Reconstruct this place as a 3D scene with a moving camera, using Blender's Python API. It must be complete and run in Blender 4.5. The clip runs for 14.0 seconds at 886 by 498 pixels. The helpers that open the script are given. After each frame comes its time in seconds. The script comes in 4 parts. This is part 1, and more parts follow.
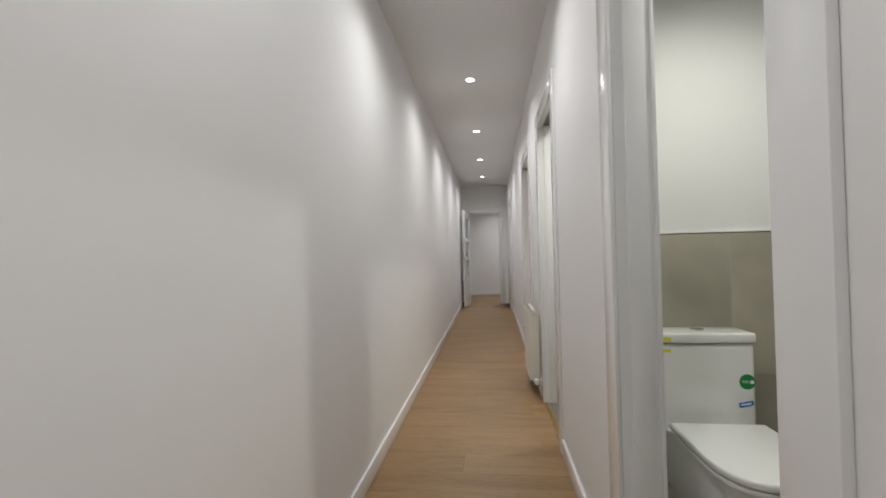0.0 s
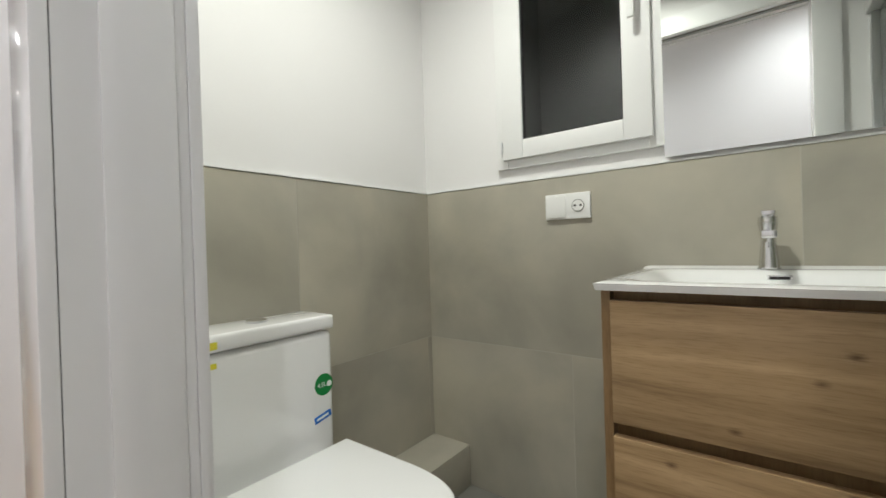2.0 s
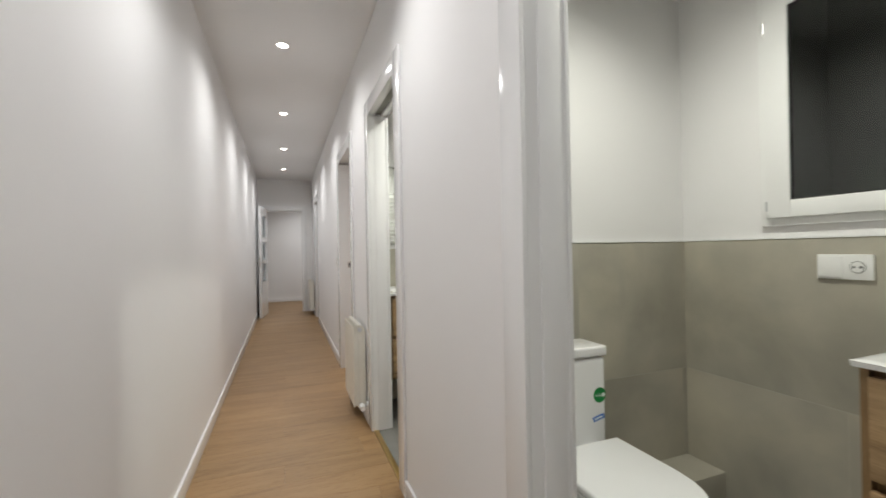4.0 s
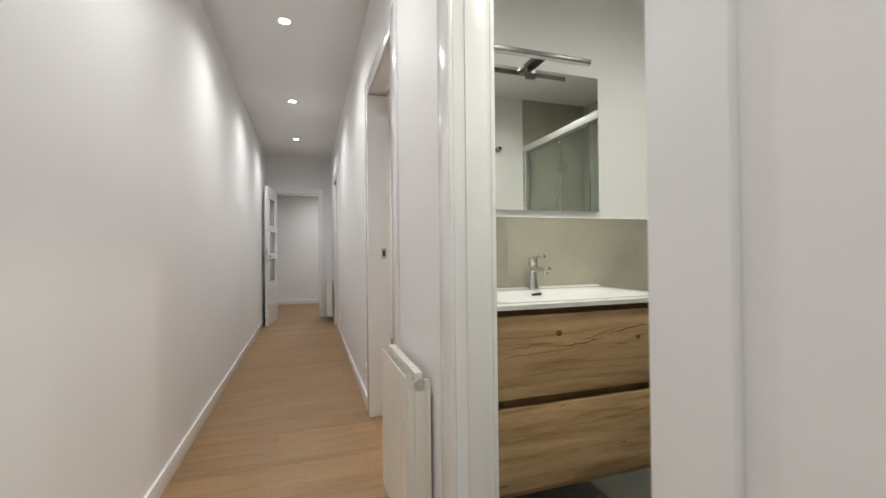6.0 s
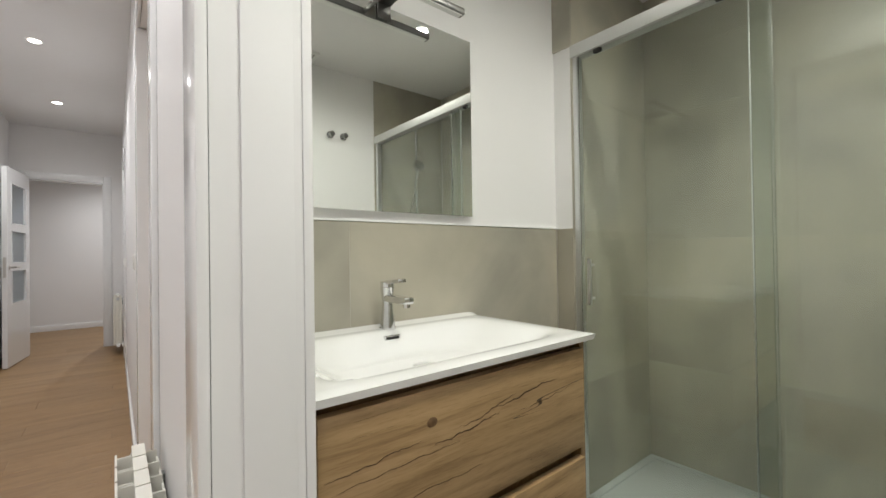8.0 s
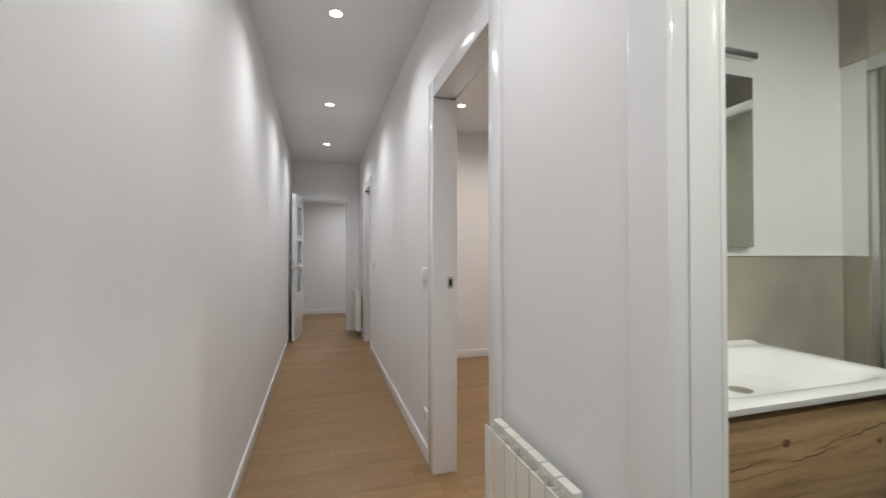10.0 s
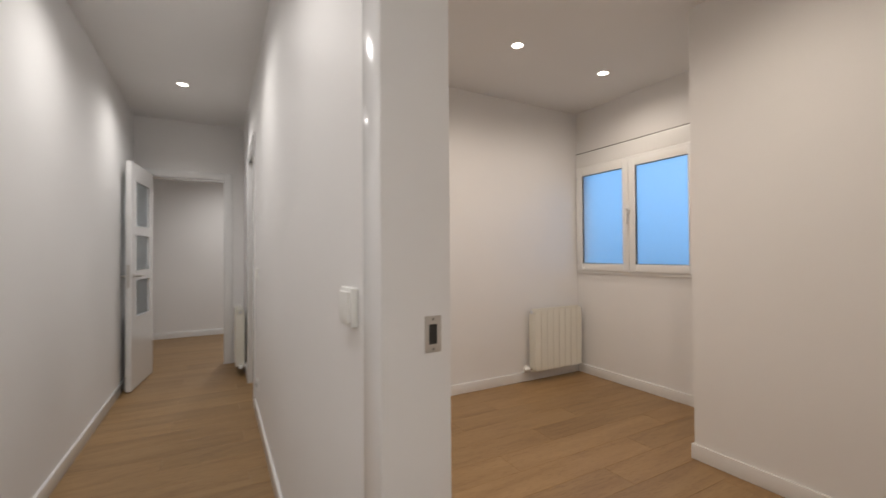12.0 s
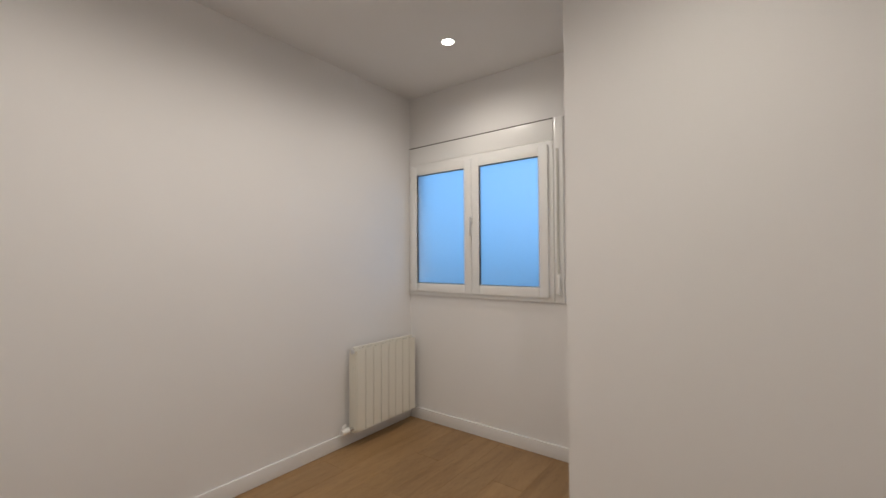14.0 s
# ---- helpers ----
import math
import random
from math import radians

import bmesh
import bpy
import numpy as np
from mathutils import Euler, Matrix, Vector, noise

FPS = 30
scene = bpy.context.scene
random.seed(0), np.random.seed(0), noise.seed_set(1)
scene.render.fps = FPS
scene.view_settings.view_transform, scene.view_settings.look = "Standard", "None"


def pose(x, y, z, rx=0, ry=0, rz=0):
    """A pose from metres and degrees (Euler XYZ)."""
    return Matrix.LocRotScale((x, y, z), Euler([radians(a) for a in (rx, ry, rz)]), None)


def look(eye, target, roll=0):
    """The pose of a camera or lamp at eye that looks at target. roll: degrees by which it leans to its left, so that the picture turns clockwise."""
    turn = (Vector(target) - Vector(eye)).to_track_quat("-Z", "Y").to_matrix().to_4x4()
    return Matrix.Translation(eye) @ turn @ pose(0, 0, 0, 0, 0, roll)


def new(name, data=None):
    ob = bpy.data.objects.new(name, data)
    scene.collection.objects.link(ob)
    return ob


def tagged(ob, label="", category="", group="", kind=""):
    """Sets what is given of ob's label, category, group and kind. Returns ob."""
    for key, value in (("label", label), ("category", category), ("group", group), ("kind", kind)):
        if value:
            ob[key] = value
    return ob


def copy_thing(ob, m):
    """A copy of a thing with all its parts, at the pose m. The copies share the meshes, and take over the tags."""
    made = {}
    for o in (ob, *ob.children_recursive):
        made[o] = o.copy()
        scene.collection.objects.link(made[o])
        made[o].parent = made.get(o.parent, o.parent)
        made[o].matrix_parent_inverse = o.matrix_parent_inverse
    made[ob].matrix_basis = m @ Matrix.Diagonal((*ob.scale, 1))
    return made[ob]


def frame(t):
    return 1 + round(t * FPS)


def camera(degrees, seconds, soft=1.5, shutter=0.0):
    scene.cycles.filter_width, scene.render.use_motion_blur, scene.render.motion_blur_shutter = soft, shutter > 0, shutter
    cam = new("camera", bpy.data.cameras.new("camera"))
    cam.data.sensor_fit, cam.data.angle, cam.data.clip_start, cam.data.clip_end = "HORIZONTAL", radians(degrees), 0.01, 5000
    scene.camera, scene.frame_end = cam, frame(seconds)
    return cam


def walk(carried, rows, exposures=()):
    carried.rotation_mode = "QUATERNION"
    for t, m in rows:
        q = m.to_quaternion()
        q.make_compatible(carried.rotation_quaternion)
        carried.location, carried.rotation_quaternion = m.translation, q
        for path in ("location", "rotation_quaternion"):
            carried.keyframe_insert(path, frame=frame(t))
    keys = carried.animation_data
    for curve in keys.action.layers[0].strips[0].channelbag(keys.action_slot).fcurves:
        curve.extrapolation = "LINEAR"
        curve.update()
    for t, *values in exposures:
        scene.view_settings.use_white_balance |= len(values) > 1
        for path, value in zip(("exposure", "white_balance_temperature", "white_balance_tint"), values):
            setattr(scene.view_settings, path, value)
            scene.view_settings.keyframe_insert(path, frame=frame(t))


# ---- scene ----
cam = camera(94.2, 14.0, 1.5, 0.2)
PATH = [
    (0, (0.158, 0.399, 1.109), (-0.075, 2.385, 1.134), -1.4),
    (0.5, (0.163, 0.763, 1.01), (0.473, 2.739, 1.018), -1.9),
    (1, (0.288, 1.05, 0.908), (1.131, 2.864, 0.901), -1.9),
    (1.5, (0.41, 1.166, 0.902), (1.702, 2.693, 0.891), -1.9),
    (2, (0.444, 1.178, 0.95), (2.032, 2.394, 0.94), -1.8),
    (2.5, (0.384, 1.116, 0.989), (2.071, 2.19, 0.995), -1.7),
    (3, (0.218, 0.988, 1.025), (1.796, 2.216, 1.038), -1.5),
    (3.5, (0.062, 0.83, 1.077), (1.239, 2.447, 1.091), -1.1),
    (4, (0.007, 0.86, 1.151), (0.725, 2.727, 1.159), -1.0),
    (4.2, (0.008, 0.948, 1.143), (0.586, 2.863, 1.157), -0.6),
    (6.3, (0.214, 2.669, 1.013), (0.869, 4.559, 1.031), -0.6),
    (6.5, (0.267, 2.785, 1.005), (1.065, 4.619, 1.02), -0.8),
    (7, (0.435, 2.973, 0.998), (1.576, 4.616, 1.016), -0.9),
    (7.2, (0.499, 3.02, 1.025), (1.756, 4.576, 1.042), -0.9),
    (9.3, (0.093, 2.823, 1.119), (1.179, 4.502, 1.164), 0.1),
    (9.5, (0.018, 2.826, 1.138), (0.956, 4.592, 1.176), 0.1),
    (10, (-0.074, 2.918, 1.18), (0.502, 4.833, 1.205), 0.0),
    (10.5, (-0.053, 3.202, 1.184), (0.297, 5.171, 1.205), 0.0),
    (11, (0.006, 3.641, 1.172), (0.317, 5.617, 1.197), 0.2),
    (11.5, (0.107, 4.049, 1.191), (0.632, 5.979, 1.216), -0.0),
    (12, (0.267, 4.385, 1.17), (1.229, 6.139, 1.197), -0.4),
    (12.5, (0.472, 4.57, 1.175), (1.935, 5.933, 1.209), -0.8),
    (13, (0.681, 4.701, 1.197), (2.453, 5.629, 1.227), -1.2),
    (13.5, (0.912, 4.945, 1.231), (2.666, 5.906, 1.266), -0.7),
    (14, (0.919, 5.123, 1.255), (2.514, 6.328, 1.308), -0.3),
]
EXPOSURES = [
    (0, -0.3, 6400, 10), (0.5, -0.22, 6500, 10), (1, -0.06, 6400, 9), (1.5, 0.1, 6300, 10), (2, 0.2, 6300, 10),
    (2.5, 0.23, 6450, 11), (3, 0.14, 6450, 13), (3.5, -0.05, 6450, 12), (4, -0.05, 6450, 10), (6.5, 0.0, 6550, 10),
    (7, 0.12, 6500, 10), (9.5, 0.04, 6400, 12), (10, -0.2, 6300, 10), (11, -0.19, 6300, 10), (11.5, -0.26, 6350, 10),
    (12, -0.24, 6800, 12), (12.5, -0.22, 6700, 12), (13, -0.22, 6450, 9), (13.5, -0.22, 6400, 9), (14, -0.31, 6400, 9),
]
walk(cam, [(t, look(eye, target, roll)) for t, eye, target, roll in PATH], EXPOSURES)

# ---------------- world, exposure, materials ----------------
world = bpy.data.worlds.new("dusk_sky")
world.use_nodes = True
scene.world = world
bgn = world.node_tree.nodes["Background"]
bgn.inputs[0].default_value = (0.24, 0.55, 1.0, 1)
bgn.inputs[1].default_value = 1.6


def mat(name, color, rough=0.5, metal=0.0, bump=0.0, bscale=60.0, vary=0.0, vscale=2.0, coat=0.0, spec=0.5, **more):
    m = bpy.data.materials.new(name)
    m.use_nodes = True
    nt = m.node_tree
    p = nt.nodes["Principled BSDF"]
    p.inputs["Base Color"].default_value = (*color, 1)
    p.inputs["Roughness"].default_value = rough
    p.inputs["Metallic"].default_value = metal
    p.inputs["Coat Weight"].default_value = coat
    p.inputs["Specular IOR Level"].default_value = spec
    for k, v in more.items():
        p.inputs[k.replace("_", " ")].default_value = v
    tc = nt.nodes.new("ShaderNodeTexCoord")
    if vary:
        n = nt.nodes.new("ShaderNodeTexNoise")
        n.inputs["Scale"].default_value = vscale
        n.inputs["Detail"].default_value = 6
        r = nt.nodes.new("ShaderNodeValToRGB")
        r.color_ramp.elements[0].position, r.color_ramp.elements[1].position = 0.3, 0.7
        r.color_ramp.elements[0].color = (*[c * (1 - vary) for c in color], 1)
        r.color_ramp.elements[1].color = (*[min(1, c * (1 + vary)) for c in color], 1)
        nt.links.new(tc.outputs["Object"], n.inputs["Vector"])
        nt.links.new(n.outputs["Fac"], r.inputs["Fac"])
        nt.links.new(r.outputs["Color"], p.inputs["Base Color"])
    if bump:
        n2 = nt.nodes.new("ShaderNodeTexNoise")
        n2.inputs["Scale"].default_value = bscale
        n2.inputs["Detail"].default_value = 4
        b = nt.nodes.new("ShaderNodeBump")
        b.inputs["Strength"].default_value = bump
        b.inputs["Distance"].default_value = 0.002
        nt.links.new(tc.outputs["Object"], n2.inputs["Vector"])
        nt.links.new(n2.outputs["Fac"], b.inputs["Height"])
        nt.links.new(b.outputs["Normal"], p.inputs["Normal"])
    return m


def wood(name, dark, mid, light, axis, stretch=9.0, scale=3.0, knots=False, cracks=False, rough=0.45):
    """Oak: grain drawn out along one axis, pores, and on request knots and cracks."""
    m = bpy.data.materials.new(name)
    m.use_nodes = True
    nt = m.node_tree
    L = nt.links.new
    p = nt.nodes["Principled BSDF"]
    p.inputs["Roughness"].default_value = rough
    tc = nt.nodes.new("ShaderNodeTexCoord")
    oi = nt.nodes.new("ShaderNodeObjectInfo")
    add = nt.nodes.new("ShaderNodeVectorMath")
    add.operation = "MULTIPLY_ADD"
    comb = nt.nodes.new("ShaderNodeCombineXYZ")
    for i in range(3):
        L(oi.outputs["Random"], comb.inputs[i])
    add.inputs[1].default_value = (37.0, 23.0, 11.0)
    L(comb.outputs[0], add.inputs[0])
    L(tc.outputs["Object"], add.inputs[2])
    mp = nt.nodes.new("ShaderNodeMapping")
    sc = [stretch, stretch, stretch]
    sc[axis] = 1.0
    mp.inputs["Scale"].default_value = sc
    L(add.outputs[0], mp.inputs["Vector"])
    n = nt.nodes.new("ShaderNodeTexNoise")
    n.inputs["Scale"].default_value = scale
    n.inputs["Detail"].default_value = 8
    n.inputs["Roughness"].default_value = 0.62
    n.inputs["Distortion"].default_value = 0.6
    L(mp.outputs[0], n.inputs["Vector"])
    r = nt.nodes.new("ShaderNodeValToRGB")
    e = r.color_ramp.elements
    e[0].position, e[0].color = 0.3, (*dark, 1)
    e[1].position, e[1].color = 0.72, (*light, 1)
    k = e.new(0.5)
    k.color = (*mid, 1)
    L(n.outputs["Fac"], r.inputs["Fac"])
    col = r.outputs["Color"]
    # fine pores
    n2 = nt.nodes.new("ShaderNodeTexNoise")
    n2.inputs["Scale"].default_value = scale * 14
    n2.inputs["Detail"].default_value = 3
    L(mp.outputs[0], n2.inputs["Vector"])
    r2 = nt.nodes.new("ShaderNodeValToRGB")
    r2.color_ramp.elements[0].position, r2.color_ramp.elements[0].color = 0.33, (0.72, 0.68, 0.62, 1)
    r2.color_ramp.elements[1].position, r2.color_ramp.elements[1].color = 0.5, (1, 1, 1, 1)
    L(n2.outputs["Fac"], r2.inputs["Fac"])
    mx = nt.nodes.new("ShaderNodeMix")
    mx.data_type, mx.blend_type = "RGBA", "MULTIPLY"
    mx.inputs["Factor"].default_value = 0.6
    L(col, mx.inputs["A"])
    L(r2.outputs["Color"], mx.inputs["B"])
    col = mx.outputs["Result"]
    # tone from piece to piece
    hv = nt.nodes.new("ShaderNodeHueSaturation")
    ma = nt.nodes.new("ShaderNodeMapRange")
    ma.inputs["To Min"].default_value, ma.inputs["To Max"].default_value = 0.9, 1.08
    L(oi.outputs["Random"], ma.inputs["Value"])
    L(ma.outputs["Result"], hv.inputs["Value"])
    L(col, hv.inputs["Color"])
    col = hv.outputs["Color"]
    if knots:
        sp = nt.nodes.new("ShaderNodeSeparateXYZ")
        cb = nt.nodes.new("ShaderNodeCombineXYZ")
        L(add.outputs[0], sp.inputs[0])
        for src, dst, k in ((0, 0, 7.0), (2, 1, 13.0)):
            mm = nt.nodes.new("ShaderNodeMath")
            mm.operation = "MULTIPLY"
            mm.inputs[1].default_value = k
            L(sp.outputs[src], mm.inputs[0])
            L(mm.outputs[0], cb.inputs[dst])
        v = nt.nodes.new("ShaderNodeTexVoronoi")
        v.voronoi_dimensions = "2D"
        v.inputs["Scale"].default_value = 1.0
        L(cb.outputs[0], v.inputs["Vector"])
        rk = nt.nodes.new("ShaderNodeValToRGB")
        rk.color_ramp.elements[0].position, rk.color_ramp.elements[0].color = 0.05, (0.25, 0.17, 0.1, 1)
        rk.color_ramp.elements[1].position, rk.color_ramp.elements[1].color = 0.15, (1, 1, 1, 1)
        sel = nt.nodes.new("ShaderNodeSeparateColor")
        L(v.outputs["Color"], sel.inputs[0])
        few = nt.nodes.new("ShaderNodeMath")
        few.operation = "GREATER_THAN"
        few.inputs[1].default_value = 0.36
        L(sel.outputs[0], few.inputs[0])
        far = nt.nodes.new("ShaderNodeMath")
        far.operation = "ADD"
        L(v.outputs["Distance"], far.inputs[0])
        L(few.outputs[0], far.inputs[1])
        wob = nt.nodes.new("ShaderNodeMath")
        wob.operation = "MULTIPLY_ADD"
        wob.inputs[1].default_value = 0.09
        L(n2.outputs["Fac"], wob.inputs[0])
        L(far.outputs[0], wob.inputs[2])
        L(wob.outputs[0], rk.inputs["Fac"])
        m2 = nt.nodes.new("ShaderNodeMix")
        m2.data_type, m2.blend_type = "RGBA", "MULTIPLY"
        m2.inputs["Factor"].default_value = 0.85
        L(col, m2.inputs["A"])
        L(rk.outputs["Color"], m2.inputs["B"])
        col = m2.outputs["Result"]
    if cracks:
        nc = nt.nodes.new("ShaderNodeTexNoise")
        nc.inputs["Scale"].default_value = 0.9
        nc.inputs["Detail"].default_value = 1.0
        mc = nt.nodes.new("ShaderNodeMapping")
        mc.inputs["Scale"].default_value = (0.8, 10.0, 34.0)
        L(add.outputs[0], mc.inputs["Vector"])
        L(mc.outputs[0], nc.inputs["Vector"])
        sub = nt.nodes.new("ShaderNodeMath")
        sub.operation = "COMPARE"
        sub.inputs[1].default_value, sub.inputs[2].default_value = 0.5, 0.0022
        L(nc.outputs["Fac"], sub.inputs[0])
        nm = nt.nodes.new("ShaderNodeTexNoise")
        nm.inputs["Scale"].default_value = 5.0
        L(add.outputs[0], nm.inputs["Vector"])
        gt = nt.nodes.new("ShaderNodeMath")
        gt.operation = "GREATER_THAN"
        gt.inputs[1].default_value = 0.54
        L(nm.outputs["Fac"], gt.inputs[0])
        mu = nt.nodes.new("ShaderNodeMath")
        mu.operation = "MULTIPLY"
        L(sub.outputs[0], mu.inputs[0])
        L(gt.outputs[0], mu.inputs[1])
        m3 = nt.nodes.new("ShaderNodeMix")
        m3.data_type = "RGBA"
        m3.inputs["B"].default_value = (0.07, 0.04, 0.02, 1)
        L(mu.outputs[0], m3.inputs["Factor"])
        L(col, m3.inputs["A"])
        col = m3.outputs["Result"]
    L(col, p.inputs["Base Color"])
    b = nt.nodes.new("ShaderNodeBump")
    b.inputs["Strength"].default_value = 0.15
    b.inputs["Distance"].default_value = 0.002
    L(n2.outputs["Fac"], b.inputs["Height"])
    L(b.outputs["Normal"], p.inputs["Normal"])
    return m


PAINT = mat("matt_white_paint", (0.80, 0.79, 0.785), 0.55, bump=0.12, bscale=140, vary=0.012, vscale=1.3, spec=0.3)
CEIL = mat("ceiling_paint", (0.78, 0.77, 0.765), 0.8, bump=0.08, bscale=180, vary=0.01, spec=0.2)
LACQ = mat("white_lacquer", (0.80, 0.80, 0.80), 0.16, bump=0.02, bscale=25, coat=0.3)
PVC = mat("white_upvc", (0.82, 0.82, 0.81), 0.28, bump=0.02, bscale=200)
RADI = mat("radiator_enamel", (0.80, 0.78, 0.70), 0.3, bump=0.04, bscale=120)
CERAM = mat("white_ceramic", (0.86, 0.86, 0.85), 0.06, coat=0.4)
SEAT = mat("white_thermoset", (0.85, 0.85, 0.84), 0.18)
PLAST = mat("white_plastic", (0.82, 0.82, 0.80), 0.35)
CHROME = mat("chrome", (0.78, 0.78, 0.79), 0.08, 1.0)
STEEL = mat("brushed_steel", (0.55, 0.53, 0.50), 0.32, 1.0, bump=0.05, bscale=300)
ALU = mat("satin_aluminium", (0.72, 0.73, 0.74), 0.28, 1.0)
WALU = mat("white_lacquered_rail", (0.57, 0.57, 0.56), 0.4)
GUN = mat("dark_satin_metal", (0.20, 0.195, 0.19), 0.35, 1.0)
DARK = mat("dark_gap", (0.03, 0.028, 0.025), 0.7)
RUBBER = mat("black_gasket", (0.02, 0.02, 0.02), 0.6)
GREY = mat("grey_inside", (0.20, 0.20, 0.18), 0.6)
TRAY = mat("white_resin_tray", (0.52, 0.54, 0.535), 0.45, bump=0.25, bscale=160)
GREEN = mat("green_sticker", (0.01, 0.22, 0.05), 0.45)
BLUE = mat("blue_sticker", (0.02, 0.16, 0.55), 0.45)
WHITEINK = mat("white_ink", (0.8, 0.85, 0.82), 0.5)
YELLOW = mat("yellow_sticker", (0.75, 0.68, 0.05), 0.5)
DARK_SURROUND = mat("dark_surround", (0.14, 0.155, 0.145), 0.9, vary=0.3, vscale=1.5)
MIRROR = mat("mirror_silver", (0.86, 0.88, 0.86), 0.01, 1.0)
BRASS = mat("brass_strip", (0.62, 0.45, 0.18), 0.3, 1.0)


def tile_mat(name, base, amp):
    m = mat(name, base, 0.42, vary=amp, vscale=2.3, bump=0.06, bscale=90)
    nt = m.node_tree
    oi = nt.nodes.new("ShaderNodeObjectInfo")
    comb = nt.nodes.new("ShaderNodeCombineXYZ")
    for i in range(3):
        nt.links.new(oi.outputs["Random"], comb.inputs[i])
    ad = nt.nodes.new("ShaderNodeVectorMath")
    ad.operation = "MULTIPLY_ADD"
    ad.inputs[1].default_value = (19.0, 7.0, 13.0)
    nt.links.new(comb.outputs[0], ad.inputs[0])
    nt.links.new([n for n in nt.nodes if n.type == "TEX_COORD"][0].outputs["Object"], ad.inputs[2])
    first = [n for n in nt.nodes if n.type == "TEX_NOISE"][0]
    first.inputs["Distortion"].default_value = 0.25
    nt.links.new(ad.outputs[0], first.inputs["Vector"])
    # second layer: patches with a washed, uneven rim
    p = nt.nodes["Principled BSDF"]
    base_col = p.inputs["Base Color"].links[0].from_socket
    wash = nt.nodes.new("ShaderNodeTexNoise")
    wash.inputs["Scale"].default_value = 1.8
    wash.inputs["Detail"].default_value = 7
    wash.inputs["Roughness"].default_value = 0.5
    wash.inputs["Distortion"].default_value = 0.9
    nt.links.new(ad.outputs[0], wash.inputs["Vector"])
    rim = nt.nodes.new("ShaderNodeValToRGB")
    e = rim.color_ramp.elements
    e[0].position, e[0].color = 0.36, (0.87, 0.88, 0.89, 1)
    e[1].position, e[1].color = 0.62, (1.11, 1.10, 1.07, 1)
    k = e.new(0.48)
    k.color = (0.985, 0.985, 0.985, 1)
    k = e.new(0.53)
    k.color = (1.03, 1.028, 1.02, 1)
    nt.links.new(wash.outputs["Fac"], rim.inputs["Fac"])
    mul = nt.nodes.new("ShaderNodeMix")
    mul.data_type, mul.blend_type = "RGBA", "MULTIPLY"
    mul.inputs["Factor"].default_value = 1.0
    nt.links.new(base_col, mul.inputs["A"])
    nt.links.new(rim.outputs["Color"], mul.inputs["B"])
    nt.links.new(mul.outputs["Result"], p.inputs["Base Color"])
    return m


TILE = tile_mat("concrete_look_porcelain", (0.40, 0.376, 0.31), 0.18)
FTILE = tile_mat("grey_floor_porcelain", (0.20, 0.197, 0.18), 0.10)
GROUT = mat("grout", (0.34, 0.33, 0.29), 0.9)
JOINT = mat("pale_joint", (0.50, 0.48, 0.42), 0.9, vary=0.06, vscale=30)
OAK = wood("oak_laminate", (0.232, 0.131, 0.052), (0.295, 0.176, 0.076), (0.345, 0.215, 0.099), 0, 7.0, 1.6, rough=0.42)
VOAK_X = wood("vanity_oak", (0.20, 0.12, 0.052), (0.36, 0.237, 0.118), (0.46, 0.315, 0.172), 0, 14.0, 1.9, knots=True)
VOAK_W = wood("vanity_oak_wild", (0.20, 0.12, 0.052), (0.36, 0.237, 0.118), (0.46, 0.315, 0.172), 0, 14.0, 1.9, cracks=True)
VEDGE = wood("vanity_edge_oak", (0.22, 0.13, 0.055), (0.28, 0.175, 0.08), (0.33, 0.21, 0.10), 2, 10.0, 3.0)


def glass_mat(name, color, rough=0.0):
    m = bpy.data.materials.new(name)
    m.use_nodes = True
    p = m.node_tree.nodes["Principled BSDF"]
    p.inputs["Base Color"].default_value = (*color, 1)
    p.inputs["Roughness"].default_value = rough
    p.inputs["Transmission Weight"].default_value = 1.0
    p.inputs["IOR"].default_value = 1.45
    return m


SEAL = glass_mat("clear_seal_strip", (0.80, 0.86, 0.82), 0.25)
GLASS = glass_mat("clear_shower_glass", (0.86, 0.91, 0.88))
PANE = glass_mat("window_glass", (0.8, 0.84, 0.82))
FROST = glass_mat("frosted_glass", (0.86, 0.93, 0.98), 0.45)


def emit(name, color, strength):
    m = bpy.data.materials.new(name)
    m.use_nodes = True
    nt = m.node_tree
    p = nt.nodes["Principled BSDF"]
    p.inputs["Emission Color"].default_value = (*color, 1)
    p.inputs["Emission Strength"].default_value = strength
    return m


LED = emit("led_diffuser", (1.0, 0.93, 0.82), 14.0)

# ---------------- mesh tools ----------------


def boxes(name, items, material, parent=None, bevel=0.0, seg=2):
    """One mesh made of boxes (x0, y0, z0, x1, y1, z1)."""
    bm = bmesh.new()
    for x0, y0, z0, x1, y1, z1 in items:
        geo = bmesh.ops.create_cube(bm, size=1.0)
        for v in geo["verts"]:
            v.co = Vector((x0 + (v.co.x + 0.5) * (x1 - x0), y0 + (v.co.y + 0.5) * (y1 - y0), z0 + (v.co.z + 0.5) * (z1 - z0)))
    if bevel:
        bmesh.ops.bevel(bm, geom=bm.edges[:], offset=bevel, segments=seg, affect="EDGES", profile=0.6)
    return finish(name, bm, material, parent, smooth=bool(bevel))


